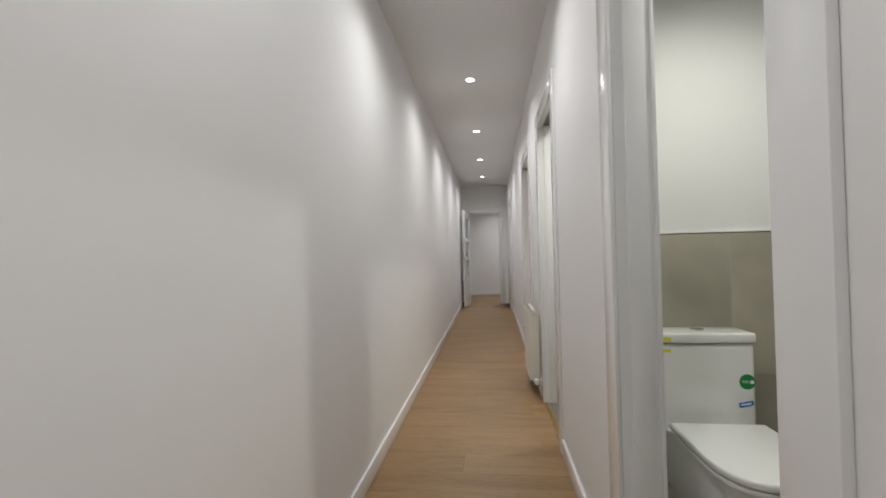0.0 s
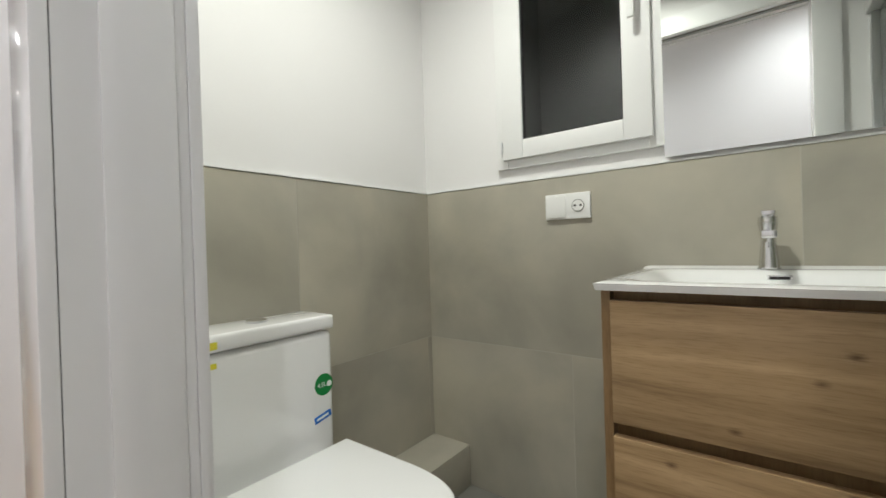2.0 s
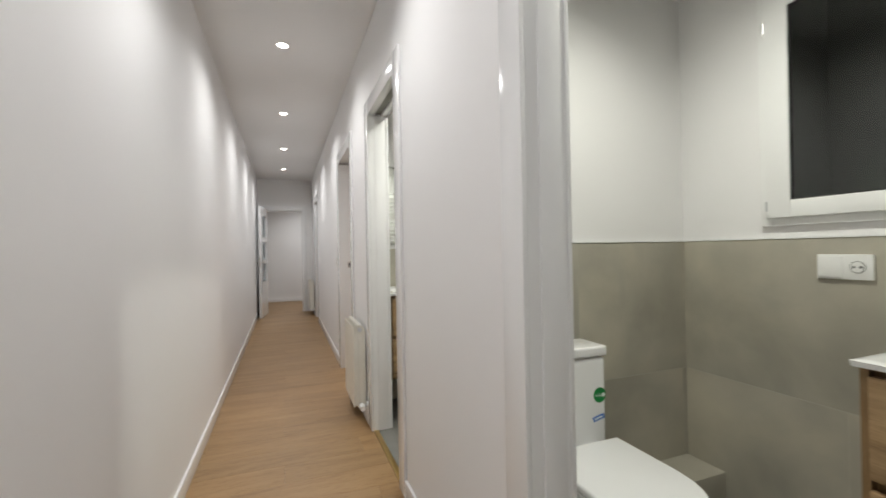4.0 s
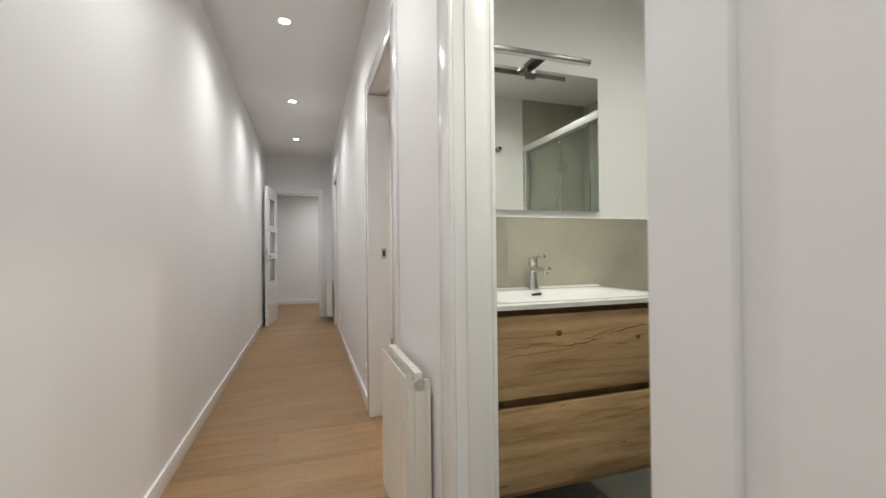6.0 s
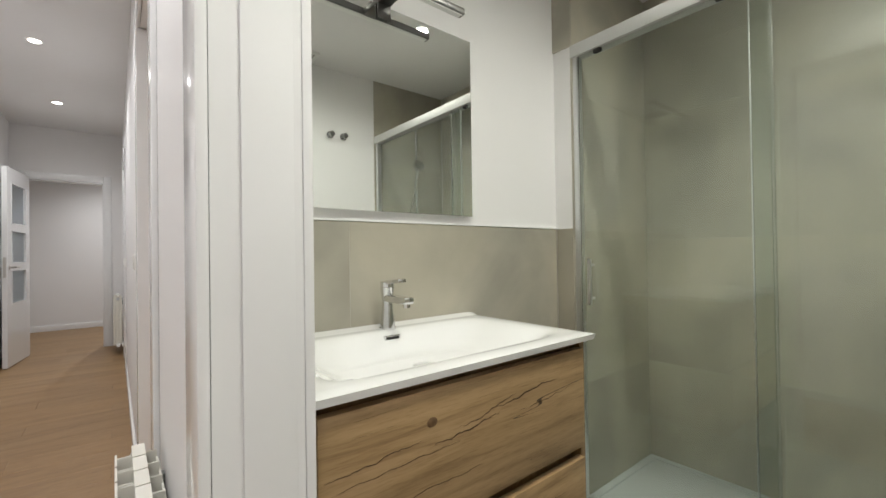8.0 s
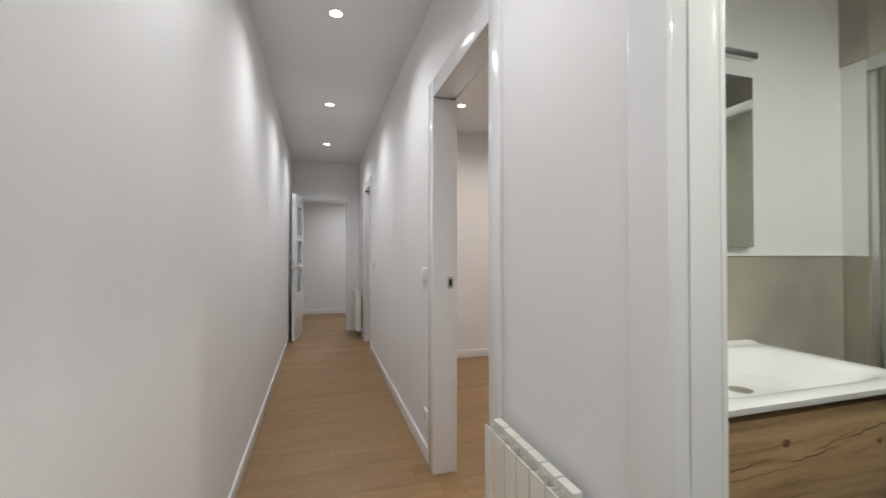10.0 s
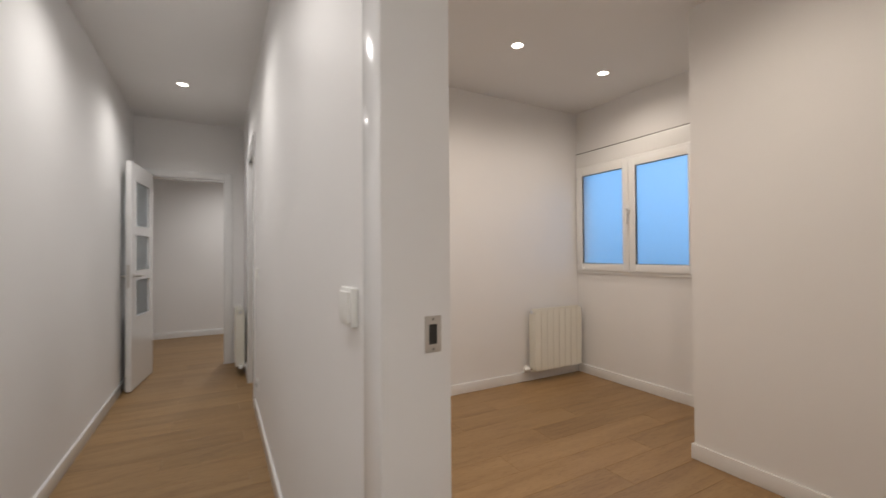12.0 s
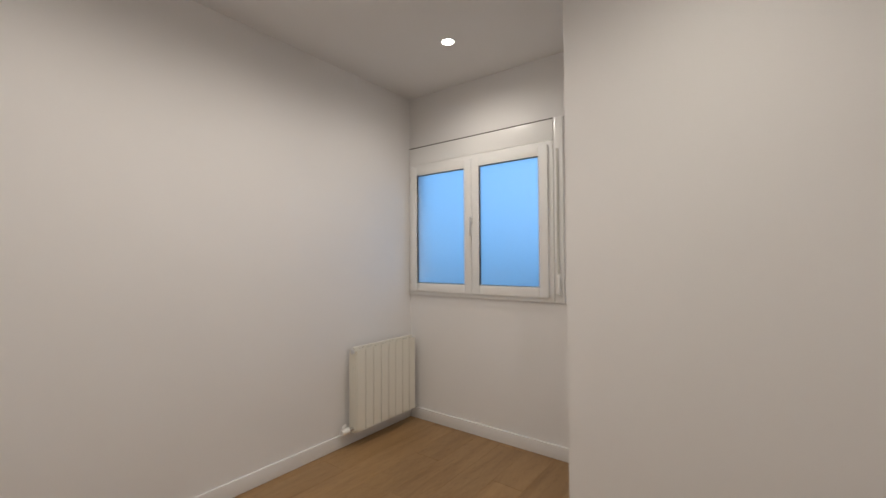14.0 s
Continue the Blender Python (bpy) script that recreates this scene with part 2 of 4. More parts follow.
def finish(name, bm, material, parent=None, smooth=False):
    bmesh.ops.recalc_face_normals(bm, faces=bm.faces[:])
    me = bpy.data.meshes.new(name)
    bm.to_mesh(me)
    bm.free()
    if smooth:
        me.polygons.foreach_set("use_smooth", [True] * len(me.polygons))
        me.set_sharp_from_angle(angle=radians(40))
    if material:
        me.materials.append(material)
    ob = new(name, me)
    if parent is not None:
        ob.parent = parent
    return ob


def rod(bm, a, b, r, seg=14, r2=None):
    a, b = Vector(a), Vector(b)
    d = b - a
    m = Matrix.Translation((a + b) / 2) @ d.to_track_quat("Z", "Y").to_matrix().to_4x4()
    bmesh.ops.create_cone(bm, cap_ends=True, segments=seg, radius1=r, radius2=r if r2 is None else r2, depth=d.length, matrix=m)


def rods(name, items, material, parent=None, seg=14):
    bm = bmesh.new()
    for it in items:
        rod(bm, it[0], it[1], it[2], seg, it[3] if len(it) > 3 else None)
    return finish(name, bm, material, parent, smooth=True)


def prism(name, outline, z0, z1, material, parent=None, bevel=0.0, seg=3, taper=1.0, centre=(0, 0)):
    """An upright solid over an outline, its foot scaled by taper about centre."""
    bm = bmesh.new()
    top = [bm.verts.new((x, y, z1)) for x, y in outline]
    bot = [bm.verts.new((centre[0] + (x - centre[0]) * taper, centre[1] + (y - centre[1]) * taper, z0)) for x, y in outline]
    bm.faces.new(top)
    bm.faces.new(bot[::-1])
    n = len(outline)
    for i in range(n):
        bm.faces.new((top[i], bot[i], bot[(i + 1) % n], top[(i + 1) % n]))
    bmesh.ops.recalc_face_normals(bm, faces=bm.faces[:])
    if bevel:
        ring = [e for e in bm.edges if abs(e.verts[0].co.z - e.verts[1].co.z) < 1e-6]
        bmesh.ops.bevel(bm, geom=ring, offset=bevel, segments=seg, affect="EDGES", profile=0.5)
    return finish(name, bm, material, parent, smooth=True)


def empty(name, x, y, z, label, category, group=""):
    e = new(name)
    e.location = (x, y, z)
    return tagged(e, label, category, group)


def structure(ob, label=""):
    return tagged(ob, label, kind="structure")


def words(name, text, m, size, material, parent):
    c = bpy.data.curves.new(name, "FONT")
    c.body, c.size, c.align_x, c.align_y = text, size, "CENTER", "CENTER"
    c.extrude = 0.0003
    c.materials.append(material)
    ob = new(name, c)
    ob.parent = parent
    ob.matrix_basis = m
    return ob


# ---------------- plan ----------------
LX, RX, RI = -0.465, 0.525, 0.635      # corridor's walls, inner face of the rooms' wall
H, H3, HB = 2.59, 2.575, 2.33                     # ceilings of corridor and bathrooms
Y0, YE = -1.5, 9.47                    # corridor's ends
HEAD = 2.03
DOORS = [("door_1", 0.966, 1.668), ("door_2", 2.82, 3.497), ("door_3", 4.292, 5.055), ("door_4", 7.95, 8.58)]
B1S, B1N, B1E = -0.15, 2.295, 1.800
B2S, B2N, B2E = 2.42, 4.02, 2.54
S2N = 3.94                            # shower wall, set forward of the basin wall
R3S, R3N, R3E = 4.17, 7.365, 3.445
BUMPX, BUMPY = 2.652, 5.768
FARY = 11.42

# wall between corridor and rooms, with its door openings
segs, prev = [], Y0
for _, a, b in DOORS:
    segs.append((RX, prev, 0, RI, a - 0.02, H))
    segs.append((RX, a - 0.02, HEAD + 0.02, RI, b + 0.02, H))
    prev = b + 0.02
segs.append((RX, prev, 0, RI, YE, H))
wall_right = structure(boxes("wall_east", segs, PAINT), "smooth white painted corridor wall with door openings")
wall_left = structure(boxes("wall_west", [(LX - 0.12, Y0, 0, LX, YE, H)], PAINT), "smooth white painted long corridor wall")
structure(boxes("wall_south", [(LX - 0.12, Y0 - 0.12, 0, RI, Y0, H)], PAINT), "plain white wall closing the corridor")
EDX0, EDX1, EH = -0.345, 0.345, 2.0
structure(boxes("wall_north", [(-1.62, YE, 0, EDX0, YE + 0.12, H), (EDX1, YE, 0, 1.62, YE + 0.12, H), (EDX0, YE, EH, EDX1, YE + 0.12, H)], PAINT), "white end wall with a doorway")
# end room
structure(boxes("end_room_wall", [(-1.62, FARY, 0, 1.62, FARY + 0.12, H), (-1.62, YE + 0.12, 0, -1.5, FARY, H), (1.5, YE + 0.12, 0, 1.62, FARY, H)], PAINT), "plain white walls of the end room")
# bathroom 1
structure(boxes("bath_1_wall", [
    (RI, B1S - 0.12, 0, B1E + 0.12, B1S, H), (RI, B1N, 0, B2E + 0.1, B2S, H),
    (B1E, B1S, 0, B1E + 0.12, 1.40, H), (B1E, 1.92, 0, B1E + 0.12, B1N, H),
    (B1E, 1.40, 0, B1E + 0.12, 1.92, 1.24), (B1E, 1.40, 2.11, B1E + 0.12, 1.92, H)], PAINT), "white painted bathroom walls above the tiles")
# added closed box, out of view: shuts out the sky so the window stays dark
structure(boxes("shaft_wall", [(2.9, -0.2, 0, 3.0, B1N, 3.6), (B1E + 0.12, -0.3, 0, 3.0, -0.2, 3.6), (B1E + 0.12, B1N - 0.05, 0, 3.0, B1N - 0.002, 3.6), (B1E + 0.12, -0.3, 3.6, 3.0, B1N, 3.7), (B1E, -0.3, H, B1E + 0.12, B1N, 3.7), (B1E + 0.12, -0.2, -0.1, 2.9, B1N, 0.0)], DARK_SURROUND), "unseen dark closed box added behind the small window to keep its glass dark")
# bathroom 2
structure(boxes("bath_2_wall", [(RI, B2N, 0, R3E, R3S, H), (B2E, B2S, 0, B2E + 0.1, B2N, H), (1.905, S2N, 0, B2E, B2N, H)], PAINT), "white painted second bathroom walls")
# room 3
structure(boxes("room_3_wall", [
    (RI, R3N, 0, R3E + 0.16, R3N + 0.12, H), (BUMPX, R3S, 0, R3E + 0.16, BUMPY, H),
    (R3E, BUMPY, 0, R3E + 0.16, 6.08, H), (R3E, 7.35, 0, R3E + 0.16, R3N, H),
    (R3E, 6.08, 0, R3E + 0.16, 7.35, 1.0), (R3E, 6.08, 2.158, R3E + 0.16, 7.35, H)], PAINT), "white painted room walls with a projecting corner")
# room 4
structure(boxes("room_4_wall", [(RI, YE - 0.1, 0, 2.6, YE, H), (2.6, R3N + 0.12, 0, 2.7, YE, H)], PAINT), "plain white walls of a side room")
# ceilings
for nm, x0, y0, x1, y1, z in [("ceiling", LX - 0.12, Y0 - 0.12, RI, YE + 0.12, H), ("bath_1_ceiling", RI, B1S, B1E, B1N, HB), ("bath_2_ceiling", RI, B2S, B2E, B2N, HB),
                              ("room_3_ceiling", RI, R3S, R3E + 0.16, R3N + 0.12, H3), ("room_4_ceiling", RI, R3N + 0.12, 2.7, YE, H), ("end_room_ceiling", -1.62, YE + 0.12, 1.62, FARY + 0.12, H)]:
    structure(boxes(nm, [(x0, y0, z, x1, y1, z + 0.08)], CEIL), "smooth white painted ceiling")
structure(boxes("ground", [(-60, -60, -0.5, 60, 60, -0.3)], DARK_SURROUND), "dark ground outside the building")
# sub-floors
floor = structure(boxes("floor", [(LX - 0.12, Y0 - 0.12, -0.06, RI, YE + 0.12, -0.009), (RI, R3S - 0.15, -0.06, R3E + 0.16, R3N + 0.12, -0.009), (RI, R3N + 0.12, -0.06, 2.7, YE, -0.009), (-1.62, YE + 0.12, -0.06, 1.62, FARY + 0.1, -0.009)], DARK), "light oak laminate floor laid across the corridor")
bfloor = structure(boxes("bath_floor", [(RI, B1S, -0.06, B1E, B1N, -0.007), (RI, B2S, -0.06, B2E, B2N, -0.007)], GROUT), "grey porcelain tiled bathroom floor")

# baseboards
BB = []


def base_y(x, side, a, b):
    BB.append((min(x, x + side * 0.013), a, 0.0, max(x, x + side * 0.013), b, 0.085))


def base_x(y, side, a, b):
    BB.append((a, min(y, y + side * 0.013), 0.0, b, max(y, y + side * 0.013), 0.085))


base_y(LX, 1, Y0, YE)
prev = Y0
for _, a, b in DOORS:
    base_y(RX, -1, prev, a - 0.105)
    prev = b + 0.105
base_y(RX, -1, prev, YE)
base_x(R3N, -1, RI, R3E)
base_y(R3E, -1, BUMPY + 0.013, R3N - 0.013)
base_x(BUMPY, 1, BUMPX - 0.013, R3E)
base_y(BUMPX, -1, R3S, BUMPY)
base_x(R3S, 1, RI, BUMPX - 0.013)
base_y(RI, 1, R3S, DOORS[2][1] - 0.105)
base_y(RI, 1, DOORS[2][2] + 0.105, R3N)
base_x(FARY, -1, -1.5, 1.5)
for i, b in enumerate(BB):
    structure(boxes("baseboard", [b], LACQ, bevel=0.003), "low white lacquered baseboard")


# ---------------- downlights ----------------
def downlight(x, y, z, watts, color=(0.98, 0.98, 0.97), size=150, blend=1.0):
    e = empty("downlight", x, y, z, "round white recessed LED ceiling spot, lit; some are added unseen as fill", "downlight", "ceiling spots")
    bm = bmesh.new()
    n = 32
    prof = [(0.046, 0.0), (0.046, -0.003), (0.043, -0.005), (0.036, -0.004), (0.034, -0.001)]
    rings = [[bm.verts.new((r * math.cos(2 * math.pi * i / n), r * math.sin(2 * math.pi * i / n), h)) for i in range(n)] for r, h in prof]
    for a, b in zip(rings, rings[1:]):
        for i in range(n):
            bm.faces.new((a[i], a[(i + 1) % n], b[(i + 1) % n], b[i]))
    finish("ring", bm, PVC, e, True)
    bm = bmesh.new()
    bmesh.ops.create_cone(bm, cap_ends=True, segments=24, radius1=0.034, radius2=0.034, depth=0.002, matrix=Matrix.Translation((0, 0, -0.0025)))
    finish("diffuser", bm, LED, e)
    l = bpy.data.lights.new("downlight_beam", "SPOT")
    l.energy, l.color, l.spot_size, l.spot_blend, l.shadow_soft_size = watts, color, radians(size), blend, 0.03
    lo = new("downlight_beam", l)
    lo.location = (x, y, z - 0.02)
    return e


WATT = 40
for y in (-0.62, 0.88, 2.40, 3.897, 5.388, 6.918, 8.376):
    downlight(0.015, y, H, WATT, size=152)
# the last spot is added fill for bathroom 2, hidden by the door jamb
for x, y, w in ((1.07, 1.63, 51), (1.79, 3.19, 28), (0.97, 3.02, 44)):
    downlight(x, y, HB, w, (0.98, 0.985, 0.875), 166)
# last three spots are unseen, added to brighten the room's walls
for x, y in ((2.036, 6.551), (2.90, 6.574), (1.2, 6.55), (1.2, 5.3), (1.95, 5.2)):
    downlight(x, y, H3, 28, (1.0, 0.90, 0.79), 168)
# out-of-view fill spots, added to light the end room and room 4
downlight(0.5, 10.45, H, 78)
downlight(1.6, 8.5, H, 34)


# ---------------- doorways with pocket doors ----------------
def doorway(name, a, b, pocket):
    """Casings on both faces, lining with a slot on the far side and a sliding door drawn into the wall."""
    e = new(name)
    e.location = (RX, a, 0)
    structure(e, "white lacquered doorway of a sliding pocket door, open")

    def put(nm, its, mt, bev=0.0):
        ob = boxes(nm, its, mt, e, bev)
        ob.matrix_parent_inverse = Matrix.Translation((-RX, -a, 0))
        return ob
    w, t = 0.095, 0.014
    for s, x0, x1 in (("casing", RX - t, RX), ("inner_casing", RI, RI + t)):
        put(s, [(x0, a - w, 0, x1, a + 0.0015, HEAD + w)], LACQ, 0.003)
        put(s, [(x0, b - 0.0015, 0, x1, b + w, HEAD + w)], LACQ, 0.003)
        put(s, [(x0 + 0.001, a + 0.003, HEAD - 0.004, x1 - 0.001, b - 0.005, HEAD + w - 0.001)], LACQ, 0.004)
    mid = (RX + RI) / 2
    put("lining", [(RX + 0.0005, a - 0.018, 0, RI - 0.0005, a, HEAD)], LACQ)
    if pocket:
        # whole boards with a slightly proud stop strip where the leaf slides in
        put("lining", [(RX + 0.0005, b, 0, RI - 0.0005, b + 0.018, HEAD)], LACQ)
        put("stop_strip", [(RX + 0.034, b - 0.0035, 0, RI - 0.012, b - 0.0002, HEAD - 0.001)], LACQ, 0.0015)
        for x0, x1 in ((RX + 0.001, mid - 0.023), (mid + 0.023, RI - 0.001)):
            put("lining", [(x0, a, HEAD, x1, b, HEAD + 0.018)], LACQ, 0.002)
        put("track_gap", [(mid - 0.023, a, HEAD + 0.012, mid + 0.023, b, HEAD + 0.018)], GREY)
        put("strike_plate", [(mid - 0.009, a + 0.0005, 0.955, mid + 0.009, a + 0.0025, 1.012)], STEEL, 0.0008)
        put("strike_hole", [(mid - 0.004, a + 0.0026, 0.967, mid + 0.004, a + 0.0031, 1.0)], DARK)
    else:
        put("lining", [(RX - 0.0125, b - 0.003, 0, RI + 0.0125, b + 0.018, HEAD - 0.004)], LACQ, 0.002)
        put("lining", [(RX + 0.001, a, HEAD, RI - 0.001, b, HEAD + 0.018)], LACQ, 0.002)
        put("latch_plate", [(mid + 0.014, b - 0.0050, 0.993, mid + 0.047, b - 0.0032, 1.059)], STEEL, 0.0008)
        put("latch_hole", [(mid + 0.022, b - 0.0057, 1.008, mid + 0.038, b - 0.0052, 1.044)], DARK)
        for z in (0.999, 1.053):
            put("screw", [(mid + 0.0285, b - 0.0056, z - 0.002, mid + 0.0325, b - 0.0051, z + 0.002)], GREY)
    return e


for nm, a, b in DOORS:
    doorway(nm, a, b, nm in ("door_1", "door_2"))
for a, b in [d[1:] for d in DOORS[:2]]:
    structure(boxes("trim", [(RX + 0.002, a, -0.008, RX + 0.03, b, 0.004)], BRASS, bevel=0.001), "thin brass threshold strip")

# end doorway: frame and the glazed leaf standing open towards the corridor
ef = new("door_5")
ef.location = (0, YE, 0)
structure(ef, "white lacquered end doorway frame")
for its in ([(EDX0 - 0.07, -0.014, 0, EDX0 + 0.004, 0, EH + 0.07)], [(EDX1 - 0.004, -0.014, 0, EDX1 + 0.07, 0, EH + 0.07)], [(EDX0 + 0.005, -0.013, EH - 0.004, EDX1 - 0.005, -0.001, EH + 0.069)],
            [(EDX0, 0.001, 0, EDX0 + 0.016, 0.119, EH)], [(EDX1 - 0.016, 0.001, 0, EDX1, 0.119, EH)], [(EDX0 + 0.017, 0.001, EH - 0.016, EDX1 - 0.017, 0.119, EH - 0.001)]):
    boxes("frame", its, LACQ, ef, 0.003)
boxes("strike_plate", [(EDX1 - 0.018, 0.04, 0.96, EDX1 - 0.0165, 0.065, 1.06)], STEEL, ef)


def glazed_leaf(w=0.66, h=2.0, t=0.04):
    e = empty("glazed_door", EDX0 + 0.002, YE - 0.02, 0.0, "white lacquered door leaf with three glass panes, standing open", "door")
    st, z = 0.11, [0.62, 0.98, 1.03, 1.38, 1.43, 1.86]
    parts = [(0, 0, 0.01, st, t, h), (w - st, 0, 0.01, w, t, h), (st, 0, 0.01, w - st, t, z[0]), (st, 0, z[1], w - st, t, z[2]), (st, 0, z[3], w - st, t, z[4]), (st, 0, z[5], w - st, t, h)]
    boxes("leaf", parts, LACQ, e)
    for a, b in ((z[0], z[1]), (z[2], z[3]), (z[4], z[5])):
        boxes("bead", [(st, -0.003, a, st + 0.018, t + 0.003, b), (w - st - 0.018, -0.003, a, w - st, t + 0.003, b), (st + 0.018, -0.003, a, w - st - 0.018, t + 0.003, a + 0.018), (st + 0.018, -0.003, b - 0.018, w - st - 0.018, t + 0.003, b)], LACQ, e)
        boxes("pane", [(st + 0.018, t / 2 - 0.003, a + 0.018, w - st - 0.018, t / 2 + 0.003, b - 0.018)], FROST, e)
    hb = [((w - 0.055, -0.005, 1.0), (w - 0.055, -0.05, 1.0), 0.009), ((w - 0.055, -0.05, 1.0), (w - 0.18, -0.05, 1.0), 0.009), ((w - 0.055, t + 0.005, 1.0), (w - 0.055, t + 0.045, 1.0), 0.009), ((w - 0.055, t + 0.045, 1.0), (w - 0.18, t + 0.045, 1.0), 0.009)]
    rods("handle", hb, STEEL, e)
    rods("rose", [((w - 0.055, -0.008, 1.0), (w - 0.055, 0, 1.0), 0.025), ((w - 0.055, t, 1.0), (w - 0.055, t + 0.008, 1.0), 0.025)], STEEL, e)
    boxes("edge_plate", [(w, 0.01, 0.9, w + 0.0015, 0.03, 1.1)], STEEL, e)
    e.rotation_euler = (0, 0, radians(-97))
    return e


glazed_leaf()
ds = empty("door_stop", LX + 0.05, 8.86, 0, "black rubber door stop on the floor", "door stop")
rods("stop", [((0, 0, 0.0005), (0, 0, 0.03), 0.016, 0.013)], RUBBER, ds)


# ---------------- radiators ----------------
def radiator(n, label, flip=False):
    """Sectional aluminium radiator along +x, its front towards -y, foot at z 0."""
    e = empty("radiator", 0, 0, 0, label, "radiator", "panel radiators")
    p, d, h = 0.0735, 0.085, 0.57
    for i in range(n):
        x0 = i * p
        its = [(x0 + 0.0038, 0, 0.012, x0 + p - 0.0038, 0.004, h - 0.012),
               (x0 + 0.001, 0.076, 0.03, x0 + p - 0.001, 0.080, h - 0.04),
               (x0 + 0.028, 0.031, 0.0, x0 + 0.047, 0.053, h - 0.004),
               (x0 + 0.0365, 0.004, 0.02, x0 + 0.0385, 0.031, h - 0.01),
               (x0 + 0.0365, 0.053, 0.03, x0 + 0.0385, 0.076, h - 0.04),
               (x0 + 0.001, 0.004, 0.02, x0 + 0.003, 0.078, h - 0.022),
               (x0 + p - 0.003, 0.004, 0.02, x0 + p - 0.001, 0.078, h - 0.022),
               (x0 + 0.003, 0.030, h - 0.03, x0 + p - 0.003, 0.054, h),
               (x0 + 0.003, 0.030, 0.0, x0 + p - 0.003, 0.054, 0.03)]
        boxes("section", its, RADI, e)
    W = n * p
    s, o = (-1, W) if flip else (1, 0)

    def q(x, y, z):
        return (o + s * x, y, z)
    for x, z in ((-0.012, h - 0.03), (W, h - 0.03), (W, 0.03)):
        rods("end_cap", [(q(x, 0.042, z), q(x + 0.012, 0.042, z), 0.0155)], ALU, e, 20)
    rods("valve", [(q(0, 0.042, 0.03), q(-0.035, 0.042, 0.03), 0.011), (q(-0.035, 0.042, 0.03), q(-0.035, 0.088, 0.03), 0.010)], CHROME, e)
    rods("valve_knob", [(q(-0.038, 0.042, 0.03), q(-0.098, 0.042, 0.03), 0.02, 0.017)], PLAST, e)
    rods("pipe_rose", [(q(-0.035, 0.076, 0.03), q(-0.035, 0.088, 0.03), 0.024)], PLAST, e)
    for x in (-0.003, W - 0.001):
        for y0, y1 in ((0.006, 0.018), (0.028, 0.056), (0.066, 0.078)):
            boxes("end_rib", [(x, y0, 0.03, x + 0.004, y1, h - 0.055)], RADI, e, 0.0018)
    for x in (p, W - p):
        boxes("bracket", [(x - 0.012, 0.078, h - 0.10, x + 0.012, 0.115 if n > 6 else 0.087, h - 0.05)], GREY, e)
    return e


rad_a = radiator(6, "cream white sectional aluminium radiator under the corridor wall", True)
rad_a.matrix_basis = pose(0.437, 4.153, 0.078, 0, 0, -90)
rad_b = copy_thing(rad_a, pose(0.425, 9.33, 0.075, 0, 0, -90))
rad_c = radiator(8, "cream white sectional aluminium radiator in the room's corner")
rad_c.matrix_basis = pose(2.780, R3N - 0.115, 0.098)


# ---------------- switches and sockets ----------------
def wall_plate(x, y, z, normal, w, h, kind, label):
    """normal: 'x-' or 'y-' etc.; the plate's face looks that way."""
    e = empty(kind, x, y, z, label, "switch" if kind == "light_switch" else "socket")
    deep = 0.011 if kind == "wall_socket" else 0.016
    boxes("plate", [(-w / 2, -deep, -h / 2, w / 2, 0, h / 2)], PLAST, e, 0.003)
    if kind == "light_switch":
        boxes("rocker", [(-w * 0.4, -0.022, -h * 0.4, w * 0.4, -0.015, h * 0.4)], PLAST, e, 0.003)
    else:
        ox = w * 0.24 if w > 0.1 else 0
        rods("well", [((ox, -0.0135, 0), (ox, -0.0105, 0), 0.0205)], GREY, e, 24)
        rods("well_floor", [((ox, -0.0142, 0), (ox, -0.0136, 0), 0.0182)], PLAST, e, 24)
        rods("pin_hole", [((ox - 0.0095, -0.0148, 0), (ox - 0.0095, -0.0143, 0), 0.0042), ((ox + 0.0095, -0.0148, 0), (ox + 0.0095, -0.0143, 0), 0.0042)], DARK, e)
        if w > 0.1:
            boxes("rocker", [(-w / 2 + 0.006, -0.0145, -h * 0.42, -0.004, -0.0105, h * 0.42)], PLAST, e, 0.001)
    e.rotation_euler = (0, 0, {"y-": 0, "x-": radians(-90), "x+": radians(90)}[normal])
    return e


wall_plate(RX, 5.265, 1.06, "x-", 0.082, 0.082, "light_switch", "white square light switch beside the doorway")
wall_plate(RX, 5.235, 0.245, "x-", 0.08, 0.08, "wall_socket", "white single wall socket above the baseboard")
wall_plate(RX, 7.62, 1.04, "x-", 0.082, 0.082, "light_switch", "white square light switch on the corridor wall")
wall_plate(RX, 7.62, 0.25, "x-", 0.08, 0.08, "wall_socket", "white wall socket low on the corridor wall")
wall_plate(B1E - 0.008, 1.678, 1.072, "x-", 0.152, 0.085, "wall_socket", "white double plate with a socket on grey tiles")


# ---------------- bathroom tiling ----------------
TT = 1.174


